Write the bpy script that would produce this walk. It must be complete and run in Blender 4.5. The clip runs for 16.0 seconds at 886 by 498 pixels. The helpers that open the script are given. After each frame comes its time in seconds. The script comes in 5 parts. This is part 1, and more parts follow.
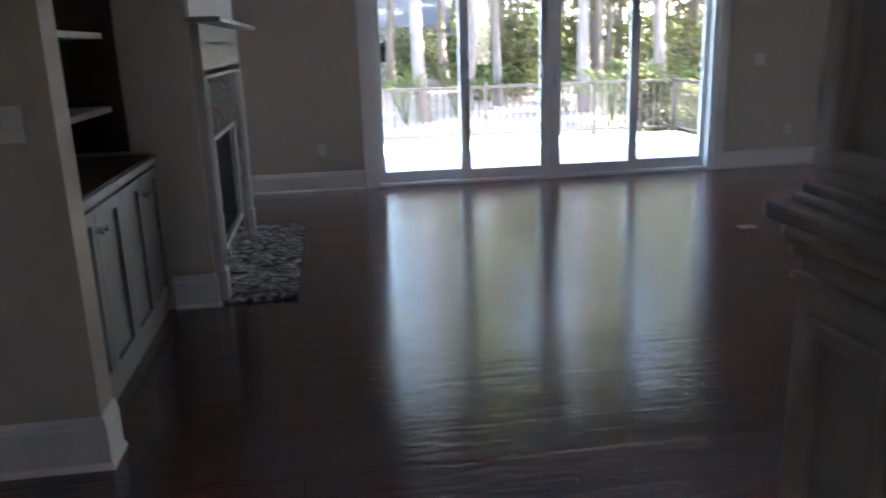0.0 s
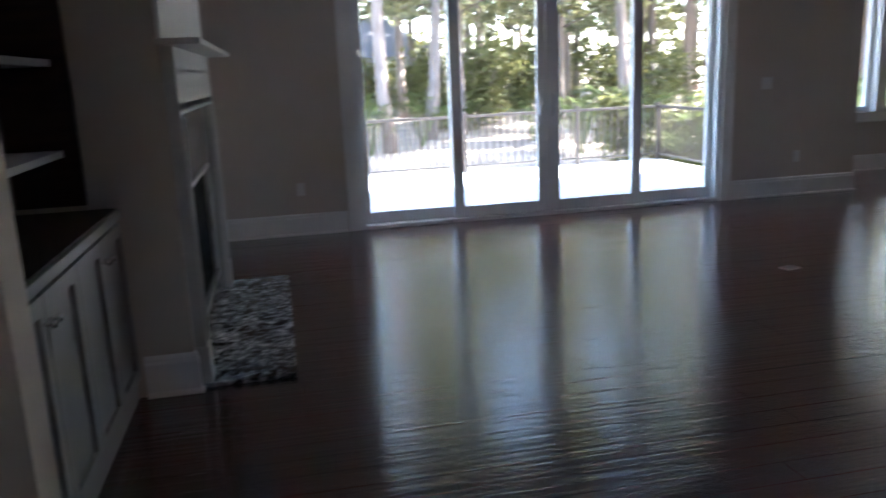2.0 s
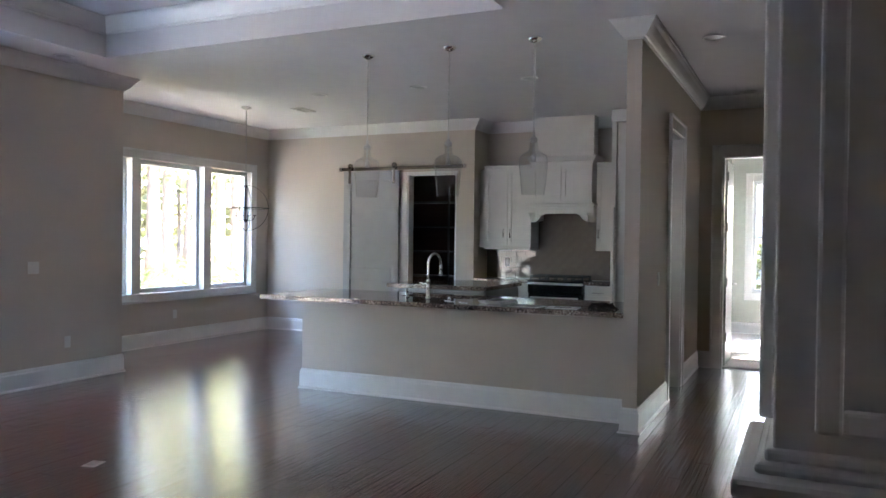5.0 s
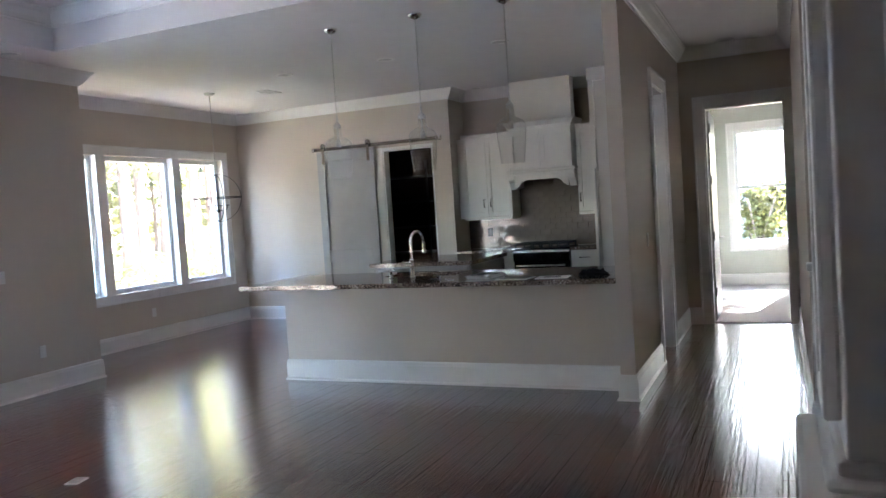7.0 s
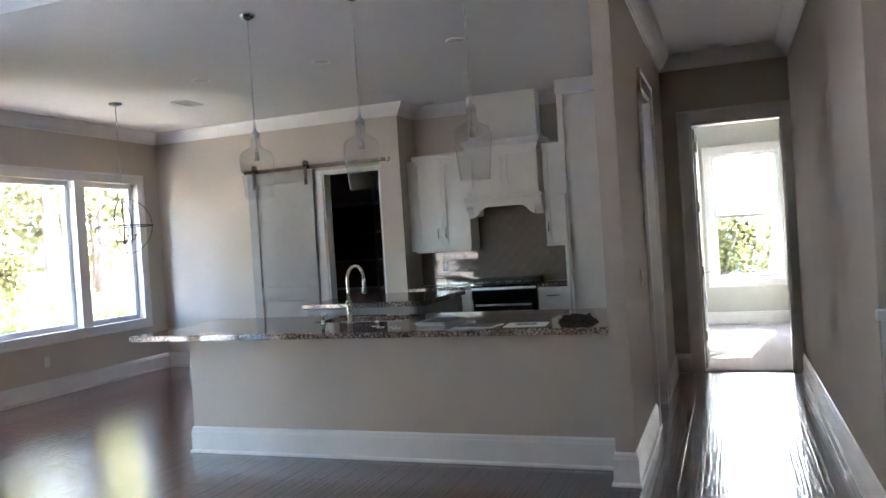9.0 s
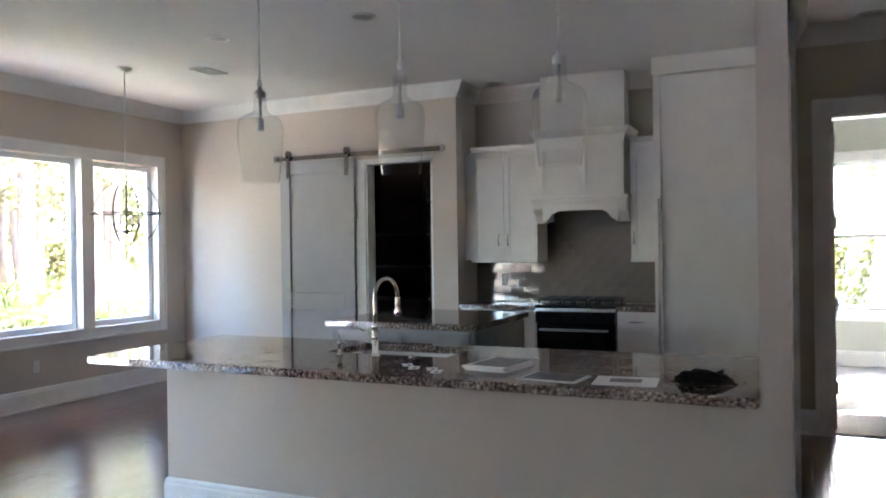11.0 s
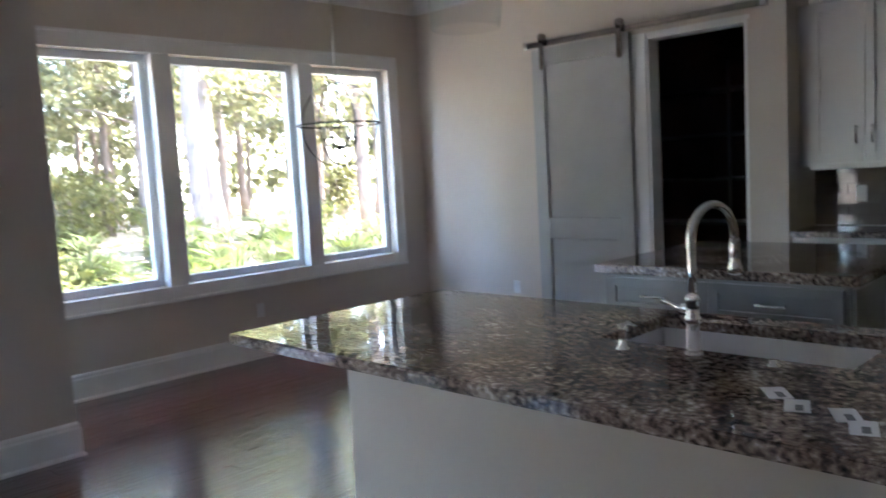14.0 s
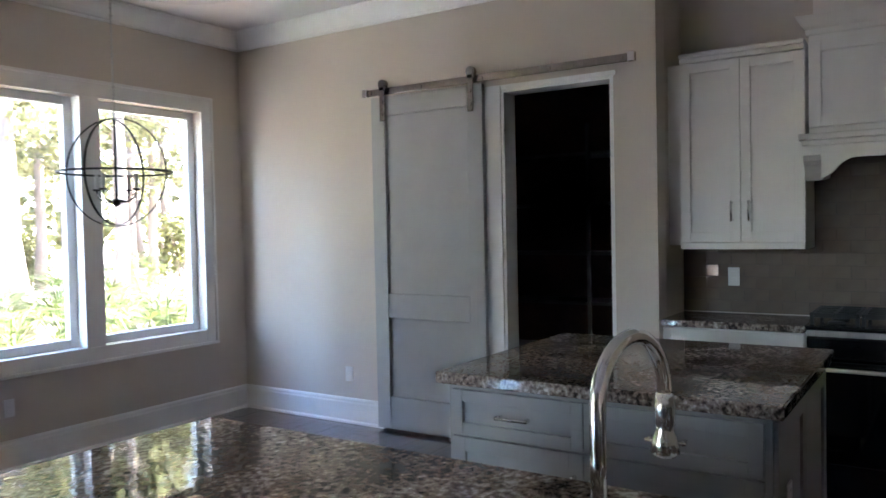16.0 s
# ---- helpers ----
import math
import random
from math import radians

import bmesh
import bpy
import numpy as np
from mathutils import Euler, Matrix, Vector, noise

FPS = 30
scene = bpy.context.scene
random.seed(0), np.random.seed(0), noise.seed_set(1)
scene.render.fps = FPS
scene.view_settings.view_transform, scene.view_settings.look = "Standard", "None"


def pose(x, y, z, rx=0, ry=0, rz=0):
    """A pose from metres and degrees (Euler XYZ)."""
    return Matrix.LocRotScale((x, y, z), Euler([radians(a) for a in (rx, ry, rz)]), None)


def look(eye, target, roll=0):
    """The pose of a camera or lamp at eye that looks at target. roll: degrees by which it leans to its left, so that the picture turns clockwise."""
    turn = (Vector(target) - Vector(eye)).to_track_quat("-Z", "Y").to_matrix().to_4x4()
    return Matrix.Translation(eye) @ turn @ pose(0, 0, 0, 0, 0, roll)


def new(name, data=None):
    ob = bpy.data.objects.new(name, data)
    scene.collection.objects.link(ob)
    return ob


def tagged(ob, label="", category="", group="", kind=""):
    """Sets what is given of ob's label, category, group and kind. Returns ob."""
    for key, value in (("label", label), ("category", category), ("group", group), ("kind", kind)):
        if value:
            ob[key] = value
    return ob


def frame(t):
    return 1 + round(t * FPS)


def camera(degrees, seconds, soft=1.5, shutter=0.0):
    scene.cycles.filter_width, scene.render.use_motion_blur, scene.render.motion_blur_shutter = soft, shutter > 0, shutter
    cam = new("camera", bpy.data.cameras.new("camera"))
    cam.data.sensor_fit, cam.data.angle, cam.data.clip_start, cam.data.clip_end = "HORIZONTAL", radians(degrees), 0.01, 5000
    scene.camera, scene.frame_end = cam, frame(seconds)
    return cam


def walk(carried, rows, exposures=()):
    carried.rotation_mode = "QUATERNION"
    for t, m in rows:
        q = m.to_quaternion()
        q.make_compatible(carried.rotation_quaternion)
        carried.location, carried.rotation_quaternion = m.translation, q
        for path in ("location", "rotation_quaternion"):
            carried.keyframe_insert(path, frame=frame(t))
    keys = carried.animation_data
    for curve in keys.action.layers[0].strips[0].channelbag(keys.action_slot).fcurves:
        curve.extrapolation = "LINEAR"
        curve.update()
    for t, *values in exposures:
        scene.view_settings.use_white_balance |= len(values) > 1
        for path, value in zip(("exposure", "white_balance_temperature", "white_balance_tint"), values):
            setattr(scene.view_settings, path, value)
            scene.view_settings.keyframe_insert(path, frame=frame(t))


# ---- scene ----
cam = camera(59.5, 16.0, shutter=0.5)
PATH = [
    (0, (0.365, 0.374, 1.416), (0.633, 2.288, 0.903), -1.8),
    (0.5, (0.367, 0.645, 1.403), (0.409, 2.59, 0.941), -1.7),
    (1, (0.393, 0.866, 1.45), (0.305, 2.81, 0.989), 0.3),
    (1.5, (0.264, 1.04, 1.43), (0.342, 2.992, 1.003), -1.8),
    (2, (0.135, 1.184, 1.405), (0.52, 3.094, 0.958), -2.5),
    (2.5, (0.041, 1.429, 1.443), (0.771, 3.256, 1.085), -2.3),
    (3, (0.019, 1.331, 1.388), (1.063, 3.009, 1.082), -2.1),
    (3.5, (-0.149, 1.292, 1.411), (1.287, 2.646, 1.088), -2.7),
    (4, (-0.083, 1.47, 1.395), (1.576, 2.566, 1.182), -1.3),
    (4.5, (-0.019, 1.548, 1.435), (1.741, 2.492, 1.329), -1.8),
    (5, (-0.098, 1.582, 1.476), (1.712, 2.432, 1.449), 0.7),
    (7.5, (0.311, 1.766, 1.511), (2.146, 2.552, 1.398), -4.7),
    (8, (0.651, 1.887, 1.463), (2.507, 2.628, 1.37), -4.5),
    (10.5, (2.409, 2.596, 1.508), (4.264, 3.339, 1.574), -1.9),
    (11, (2.767, 2.722, 1.499), (4.587, 3.55, 1.494), -0.8),
    (11.5, (3.066, 2.831, 1.512), (4.868, 3.691, 1.406), -1.6),
    (12, (3.345, 3.023, 1.474), (5.091, 3.992, 1.356), -1.6),
    (12.5, (3.609, 3.194, 1.492), (5.257, 4.322, 1.378), -2.3),
    (13, (3.859, 3.421, 1.477), (5.445, 4.632, 1.335), -2.3),
    (13.5, (4.149, 3.61, 1.473), (5.536, 5.045, 1.345), -2.9),
    (14, (4.428, 3.799, 1.46), (5.851, 5.19, 1.264), -3.2),
    (14.5, (4.692, 3.837, 1.467), (6.343, 4.947, 1.262), -2.9),
    (15, (4.961, 4.004, 1.463), (6.581, 5.166, 1.302), -2.3),
    (15.5, (5.154, 4.172, 1.489), (6.781, 5.333, 1.432), -1.5),
    (16, (5.343, 4.354, 1.507), (7.015, 5.45, 1.448), -1.2),
]
walk(cam, [(t, look(eye, target, roll)) for t, eye, target, roll in PATH], [(0.0, 5.0, 5700, 15), (1.5, 4.9, 5700, 15), (2.5, 4.15, 5650, 15), (3.2, 4.0, 5700, 14), (4.0, 5.0, 5650, 14), (5.0, 5.8, 5700, 15), (8.0, 5.9, 5750, 15), (12.0, 6.1, 5750, 15), (13.5, 5.4, 5700, 15), (14.5, 5.25, 5650, 16), (15.0, 5.65, 5600, 16), (16.0, 5.7, 5700, 15)])

# ---- world, sun, exposure ----
world = bpy.data.worlds.new("world")
scene.world = world
world.use_nodes = True
wn = world.node_tree
sky = wn.nodes.new("ShaderNodeTexSky")
sky.sky_type, sky.sun_disc = "NISHITA", False
SUN_EL, SUN_AZ = 38.0, 100.0          # azimuth clockwise from +y
sky.sun_elevation, sky.sun_rotation = radians(SUN_EL), radians(SUN_AZ)
sky.altitude, sky.dust_density = 10, 1.5
wn.links.new(sky.outputs[0], wn.nodes["Background"].inputs[0])
wn.nodes["Background"].inputs[1].default_value = 0.15
sun = new("sun", bpy.data.lights.new("sun", "SUN"))
sun.data.energy, sun.data.angle, sun.data.color = 4.6, radians(0.6), (1.0, 0.93, 0.82)
az, el = radians(SUN_AZ), radians(SUN_EL)
sun.matrix_world = look((math.sin(az) * math.cos(el) * 30, math.cos(az) * math.cos(el) * 30, math.sin(el) * 30), (0, 0, 0))


# ---- materials ----
def material(name, color, rough=0.6, metal=0.0, vary=0.08, scale=6.0, bump=0.0, bump_scale=60.0, stretch=(1, 1, 1), per_object=0.0, spec=0.5, rough_vary=0.0):
    m = bpy.data.materials.new(name)
    m.use_nodes = True
    nt = m.node_tree
    N, L = nt.nodes, nt.links
    b = N["Principled BSDF"]
    b.inputs["Roughness"].default_value, b.inputs["Metallic"].default_value = rough, metal
    b.inputs["Specular IOR Level"].default_value = spec
    tc = N.new("ShaderNodeTexCoord")
    mp = N.new("ShaderNodeMapping")
    mp.inputs["Scale"].default_value = stretch
    L.new(tc.outputs["Object"], mp.inputs[0])
    n1 = N.new("ShaderNodeTexNoise")
    n1.inputs["Scale"].default_value, n1.inputs["Detail"].default_value = scale, 6
    L.new(mp.outputs[0], n1.inputs["Vector"])
    ramp = N.new("ShaderNodeValToRGB")
    c = Vector(color)
    ramp.color_ramp.elements[0].position, ramp.color_ramp.elements[1].position = 0.3, 0.72
    ramp.color_ramp.elements[0].color = (*(c * (1 - vary)), 1)
    ramp.color_ramp.elements[1].color = (*(c * (1 + vary)), 1)
    L.new(n1.outputs[0], ramp.inputs[0])
    out = ramp.outputs[0]
    if per_object:
        oi = N.new("ShaderNodeObjectInfo")
        gi = N.new("ShaderNodeNewGeometry")
        ad = N.new("ShaderNodeMath")
        ad.operation = "ADD"
        L.new(oi.outputs["Random"], ad.inputs[0])
        L.new(gi.outputs["Random Per Island"], ad.inputs[1])
        fr = N.new("ShaderNodeMath")
        fr.operation = "FRACT"
        L.new(ad.outputs[0], fr.inputs[0])
        mr = N.new("ShaderNodeMapRange")
        mr.inputs[3].default_value, mr.inputs[4].default_value = 1 - per_object, 1 + per_object
        L.new(fr.outputs[0], mr.inputs[0])
        hs = N.new("ShaderNodeHueSaturation")
        L.new(mr.outputs[0], hs.inputs["Value"])
        L.new(out, hs.inputs["Color"])
        out = hs.outputs[0]
    L.new(out, b.inputs["Base Color"])
    if rough_vary:
        r2 = N.new("ShaderNodeMapRange")
        r2.inputs[3].default_value, r2.inputs[4].default_value = rough - rough_vary, rough + rough_vary
        L.new(n1.outputs[0], r2.inputs[0])
        L.new(r2.outputs[0], b.inputs["Roughness"])
    if bump:
        n2 = N.new("ShaderNodeTexNoise")
        n2.inputs["Scale"].default_value, n2.inputs["Detail"].default_value = bump_scale, 4
        L.new(mp.outputs[0], n2.inputs["Vector"])
        bp = N.new("ShaderNodeBump")
        bp.inputs["Strength"].default_value, bp.inputs["Distance"].default_value = bump, 0.01
        L.new(n2.outputs[0], bp.inputs["Height"])
        L.new(bp.outputs[0], b.inputs["Normal"])
    return m


def glass_material(name, tint=(1, 1, 1), gloss=0.08):
    m = bpy.data.materials.new(name)
    m.use_nodes = True
    N, L = m.node_tree.nodes, m.node_tree.links
    N.remove(N["Principled BSDF"])
    t, g, mx, f = N.new("ShaderNodeBsdfTransparent"), N.new("ShaderNodeBsdfGlossy"), N.new("ShaderNodeMixShader"), N.new("ShaderNodeLayerWeight")
    t.inputs[0].default_value = (*tint, 1)
    g.inputs["Roughness"].default_value = 0.01
    f.inputs[0].default_value = 0.5
    pw, ml = N.new("ShaderNodeMath"), N.new("ShaderNodeMath")
    pw.operation, ml.operation = "POWER", "MULTIPLY_ADD"
    pw.inputs[1].default_value = 5.0
    ml.inputs[1].default_value, ml.inputs[2].default_value = 0.7, gloss / 2
    L.new(f.outputs["Facing"], pw.inputs[0])
    L.new(pw.outputs[0], ml.inputs[0])
    L.new(ml.outputs[0], mx.inputs[0])
    L.new(t.outputs[0], mx.inputs[1])
    L.new(g.outputs[0], mx.inputs[2])
    L.new(mx.outputs[0], N["Material Output"].inputs[0])
    return m


def granite_material(name, tones, fine=30, broad=3.6, share=0.45):
    m = material(name, (0.2, 0.16, 0.14), 0.045)
    N, L = m.node_tree.nodes, m.node_tree.links
    b = N["Principled BSDF"]
    tc = N["Texture Coordinate"]
    v = N.new("ShaderNodeTexVoronoi")
    v.inputs["Scale"].default_value = 75
    w = N.new("ShaderNodeTexNoise")
    w.inputs["Scale"].default_value, w.inputs["Detail"].default_value, w.inputs["Distortion"].default_value = broad, 8, 1.4
    s = N.new("ShaderNodeTexNoise")
    s.inputs["Scale"].default_value, s.inputs["Detail"].default_value = fine, 7
    for n in (v, w, s):
        L.new(tc.outputs["Object"], n.inputs["Vector"])
    r1 = N.new("ShaderNodeValToRGB")
    e = r1.color_ramp.elements
    e[0].position, e[0].color = 0.37, (*tones[0], 1)
    e[1].position, e[1].color = 0.65, (*tones[4], 1)
    for p, c in zip((0.43, 0.49, 0.56), tones[1:4]):
        q = e.new(p)
        q.color = (*c, 1)
    mix = N.new("ShaderNodeMix")
    mix.inputs[0].default_value = share
    L.new(s.outputs[0], mix.inputs[2])
    L.new(w.outputs[0], mix.inputs[3])
    L.new(mix.outputs[0], r1.inputs[0])
    cell = N.new("ShaderNodeMix")
    cell.data_type, cell.blend_type = "RGBA", "SOFT_LIGHT"
    cell.inputs[0].default_value = 0.6
    L.new(r1.outputs[0], cell.inputs[6])
    bw = N.new("ShaderNodeRGBToBW")
    L.new(v.outputs["Color"], bw.inputs[0])
    L.new(bw.outputs[0], cell.inputs[7])
    L.new(cell.outputs[2], b.inputs["Base Color"])
    return m


def floor_material(name):
    m = material(name, (0.085, 0.018, 0.011), 0.17, vary=0.45, scale=3.0, stretch=(1, 9, 1), per_object=0.3, spec=1.0, rough_vary=0.04)
    N, L = m.node_tree.nodes, m.node_tree.links
    b = N["Principled BSDF"]
    # blue of the window reflections is put into the specular tint
    b.inputs["Specular Tint"].default_value = (0.78, 0.9, 1.0, 1)
    b.inputs["Coat Weight"].default_value, b.inputs["Coat Roughness"].default_value = 0.6, 0.14
    geo = N.new("ShaderNodeNewGeometry")
    heights = []
    for scale, detail in (((1.4, 50, 1), 2), ((9, 110, 1), 2)):
        mp = N.new("ShaderNodeMapping")
        mp.inputs["Scale"].default_value = scale
        L.new(geo.outputs["Position"], mp.inputs[0])
        n = N.new("ShaderNodeTexNoise")
        n.inputs["Scale"].default_value, n.inputs["Detail"].default_value = 1.0, detail
        L.new(mp.outputs[0], n.inputs["Vector"])
        heights.append(n.outputs[0])
    add = N.new("ShaderNodeMath")
    add.operation = "MULTIPLY_ADD"
    add.inputs[1].default_value = 0.18
    L.new(heights[1], add.inputs[0])
    L.new(heights[0], add.inputs[2])
    bp = N.new("ShaderNodeBump")
    bp.inputs["Strength"].default_value, bp.inputs["Distance"].default_value = 0.45, 0.005
    L.new(add.outputs[0], bp.inputs["Height"])
    L.new(bp.outputs[0], b.inputs["Normal"])
    L.new(bp.outputs[0], b.inputs["Coat Normal"])
    return m


def leaf_material(name, color, vary=0.5):
    m = material(name, color, 0.6, vary=vary, scale=1.2, per_object=0.45)
    N, L = m.node_tree.nodes, m.node_tree.links
    b = N["Principled BSDF"]
    tr, mx = N.new("ShaderNodeBsdfTranslucent"), N.new("ShaderNodeMixShader")
    mx.inputs[0].default_value = 0.45
    L.new(b.inputs["Base Color"].links[0].from_socket, tr.inputs[0])
    L.new(b.outputs[0], mx.inputs[1])
    L.new(tr.outputs[0], mx.inputs[2])
    L.new(mx.outputs[0], N["Material Output"].inputs[0])
    return m


WALL = material("wall_paint", (0.57, 0.505, 0.435), 0.75, vary=0.03, scale=1.5, bump=0.08, bump_scale=180)
WALL_FAR = material("pale_wall_paint", (0.50, 0.52, 0.46), 0.75, vary=0.03, bump=0.05, bump_scale=180)
CEIL = material("ceiling_paint", (0.74, 0.72, 0.72), 0.85, vary=0.02, bump=0.08, bump_scale=150)
TRIM = material("trim_paint", (0.78, 0.77, 0.75), 0.35, vary=0.03, bump=0.03, bump_scale=90)
CABW = material("white_cabinet_paint", (0.70, 0.675, 0.63), 0.4, vary=0.03, bump=0.02, bump_scale=80)
# pantry shelf grey, darkened for the shade in the closet
SHELF = material("shaded_shelf_paint", (0.11, 0.105, 0.10), 0.5, vary=0.08)
GREY = material("grey_cabinet_paint", (0.27, 0.26, 0.25), 0.42, vary=0.05, bump=0.03, bump_scale=80)
BARN = material("grey_door_paint", (0.38, 0.375, 0.37), 0.5, vary=0.04, bump=0.04, bump_scale=80)
FLOOR = floor_material("dark_hardwood")
GAP = material("floor_gap", (0.006, 0.004, 0.003), 0.9)
# dark wood; in the pantry it stands in for shade
DARKWOOD_SHADE = material("dark_wood_and_closet_shade", (0.05, 0.025, 0.018), 0.3, vary=0.3, scale=4, stretch=(1, 8, 8), bump=0.05)
GRANITE = granite_material("granite", ((0.012, 0.01, 0.01), (0.06, 0.045, 0.04), (0.2, 0.15, 0.125), (0.31, 0.25, 0.21), (0.62, 0.55, 0.49)), 58, 3.2, 0.4)
HEARTHG = granite_material("hearth_granite", ((0.01, 0.011, 0.012), (0.05, 0.055, 0.06), (0.17, 0.18, 0.19), (0.3, 0.31, 0.32), (0.65, 0.66, 0.66)), 26, 4.0, 0.3)
MANTEL = material("mantel_paint", (0.55, 0.53, 0.50), 0.4, vary=0.05, bump=0.03, bump_scale=90)
CHROME = material("chrome", (0.8, 0.79, 0.77), 0.08, metal=1.0, vary=0.03)
STEEL = material("brushed_steel", (0.55, 0.54, 0.53), 0.3, metal=1.0, vary=0.08, scale=20, stretch=(1, 1, 20))
TRACKM = material("track_metal", (0.30, 0.27, 0.25), 0.22, metal=1.0, vary=0.12, scale=14)
BLACK = material("black_enamel", (0.012, 0.012, 0.013), 0.15, vary=0.2)
IRON = material("cast_iron", (0.02, 0.02, 0.02), 0.55, vary=0.3, scale=30, bump=0.2)
BLACKGLASS = material("black_oven_glass", (0.006, 0.006, 0.007), 0.05)
PORCELAIN = material("white_porcelain", (0.8, 0.8, 0.8), 0.12, vary=0.02)
PLASTIC = material("white_plastic", (0.72, 0.71, 0.68), 0.35, vary=0.02)
DARKPL = material("dark_plastic", (0.05, 0.05, 0.055), 0.35)
GLASS = glass_material("pane_glass", (0.97, 0.98, 0.97))
JARGLASS = glass_material("clear_glass", (0.965, 0.97, 0.97), 0.028)
VINYL = material("white_vinyl", (0.75, 0.76, 0.76), 0.35, vary=0.02)
TILE = material("taupe_glazed_tile", (0.19, 0.155, 0.125), 0.07, vary=0.06, scale=8, per_object=0.05)
GROUT = material("grout", (0.15, 0.125, 0.105), 0.85, vary=0.1, scale=40)
CARPET = material("cream_carpet", (0.46, 0.43, 0.40), 0.95, vary=0.12, scale=60, bump=0.5, bump_scale=300)
DECK = material("pale_concrete", (0.56, 0.56, 0.55), 0.85, vary=0.1, scale=3, bump=0.2, bump_scale=40)
PAPER = material("paper", (0.75, 0.75, 0.75), 0.7, vary=0.03)
DARKPRINT = material("dark_print", (0.07, 0.075, 0.09), 0.4, vary=0.3, scale=12)
CLOTH = material("black_cloth", (0.008, 0.008, 0.009), 0.9, vary=0.3, scale=60, bump=0.6, bump_scale=120)
BRICKM = material("firebox_black", (0.02, 0.019, 0.018), 0.7, vary=0.3, scale=10, bump=0.3)
BARK = material("pine_bark", (0.2, 0.16, 0.135), 0.95, vary=0.4, scale=4, stretch=(4, 4, 0.8), bump=0.9, bump_scale=12)
NEEDLE = leaf_material("pine_foliage", (0.165, 0.165, 0.075))
SHRUB = leaf_material("shrub_foliage", (0.15, 0.15, 0.05))
PALM = leaf_material("palmetto_foliage", (0.12, 0.15, 0.035))
SOIL = material("pine_straw_ground", (0.32, 0.255, 0.19), 0.95, vary=0.45, scale=0.8, bump=0.6, bump_scale=9)
FENCE = material("bronze_railing", (0.035, 0.03, 0.028), 0.4, vary=0.2)
SIDING = material("house_siding", (0.42, 0.42, 0.41), 0.8, vary=0.08, scale=2)
ROOFM = material("roof_shingle", (0.11, 0.105, 0.10), 0.9, vary=0.3, scale=12)


# ---- building helpers ----
def abox(bm, x0, y0, z0, x1, y1, z1, bev=0.0, m=None):
    r = bmesh.ops.create_cube(bm, size=1.0)
    vs = r["verts"]
    for v in vs:
        v.co = Vector((x0 if v.co.x < 0 else x1, y0 if v.co.y < 0 else y1, z0 if v.co.z < 0 else z1))
    if bev:
        es = list({e for v in vs for e in v.link_edges})
        g = bmesh.ops.bevel(bm, geom=es, offset=bev, segments=2, profile=0.5, affect="EDGES", clamp_overlap=True)
        vs = list({v for f in g["faces"] for v in f.verts} | {v for v in vs if v.is_valid})
    if m is not None:
        bmesh.ops.transform(bm, matrix=m, verts=vs)
    return vs


def one(*args, **kw):
    bm = bmesh.new()
    abox(bm, *args, **kw)
    return bm


def acyl(bm, p, q, r0, r1=None, seg=16, caps=True):
    p, q = Vector(p), Vector(q)
    d = q - p
    m = Matrix.Translation((p + q) / 2) @ d.to_track_quat("Z", "Y").to_matrix().to_4x4()
    return bmesh.ops.create_cone(bm, cap_ends=caps, segments=seg, radius1=r0, radius2=r0 if r1 is None else r1, depth=d.length, matrix=m)["verts"]


def lathe(bm, prof, centre, seg=24, closed=False):
    """Turns a profile of (radius, height) about a vertical axis."""
    cx, cy, cz = centre
    rings = []
    for r, h in prof:
        rings.append([bm.verts.new((cx + r * math.cos(2 * math.pi * k / seg), cy + r * math.sin(2 * math.pi * k / seg), cz + h)) for k in range(seg)])
    for a, b in zip(rings, rings[1:]):
        for k in range(seg):
            bm.faces.new((a[k], a[(k + 1) % seg], b[(k + 1) % seg], b[k]))
    if closed:
        bm.faces.new(rings[0][::-1])
        bm.faces.new(rings[-1])


def tube(bm, pts, r, seg=12, taper=None):
    """A round tube along points."""
    pts = [Vector(p) for p in pts]
    rings, up = [], Vector((0, 0, 1))
    for i, p in enumerate(pts):
        d = (pts[min(i + 1, len(pts) - 1)] - pts[max(i - 1, 0)]).normalized()
        side = d.cross(Vector((0.13, 0.97, 0.2))).normalized()
        nrm = side.cross(d)
        rr = r if taper is None else taper[i]
        rings.append([bm.verts.new(p + rr * (math.cos(2 * math.pi * k / seg) * side + math.sin(2 * math.pi * k / seg) * nrm)) for k in range(seg)])
    for a, b in zip(rings, rings[1:]):
        for k in range(seg):
            bm.faces.new((a[k], a[(k + 1) % seg], b[(k + 1) % seg], b[k]))
    bm.faces.new(rings[0][::-1])
    bm.faces.new(rings[-1])


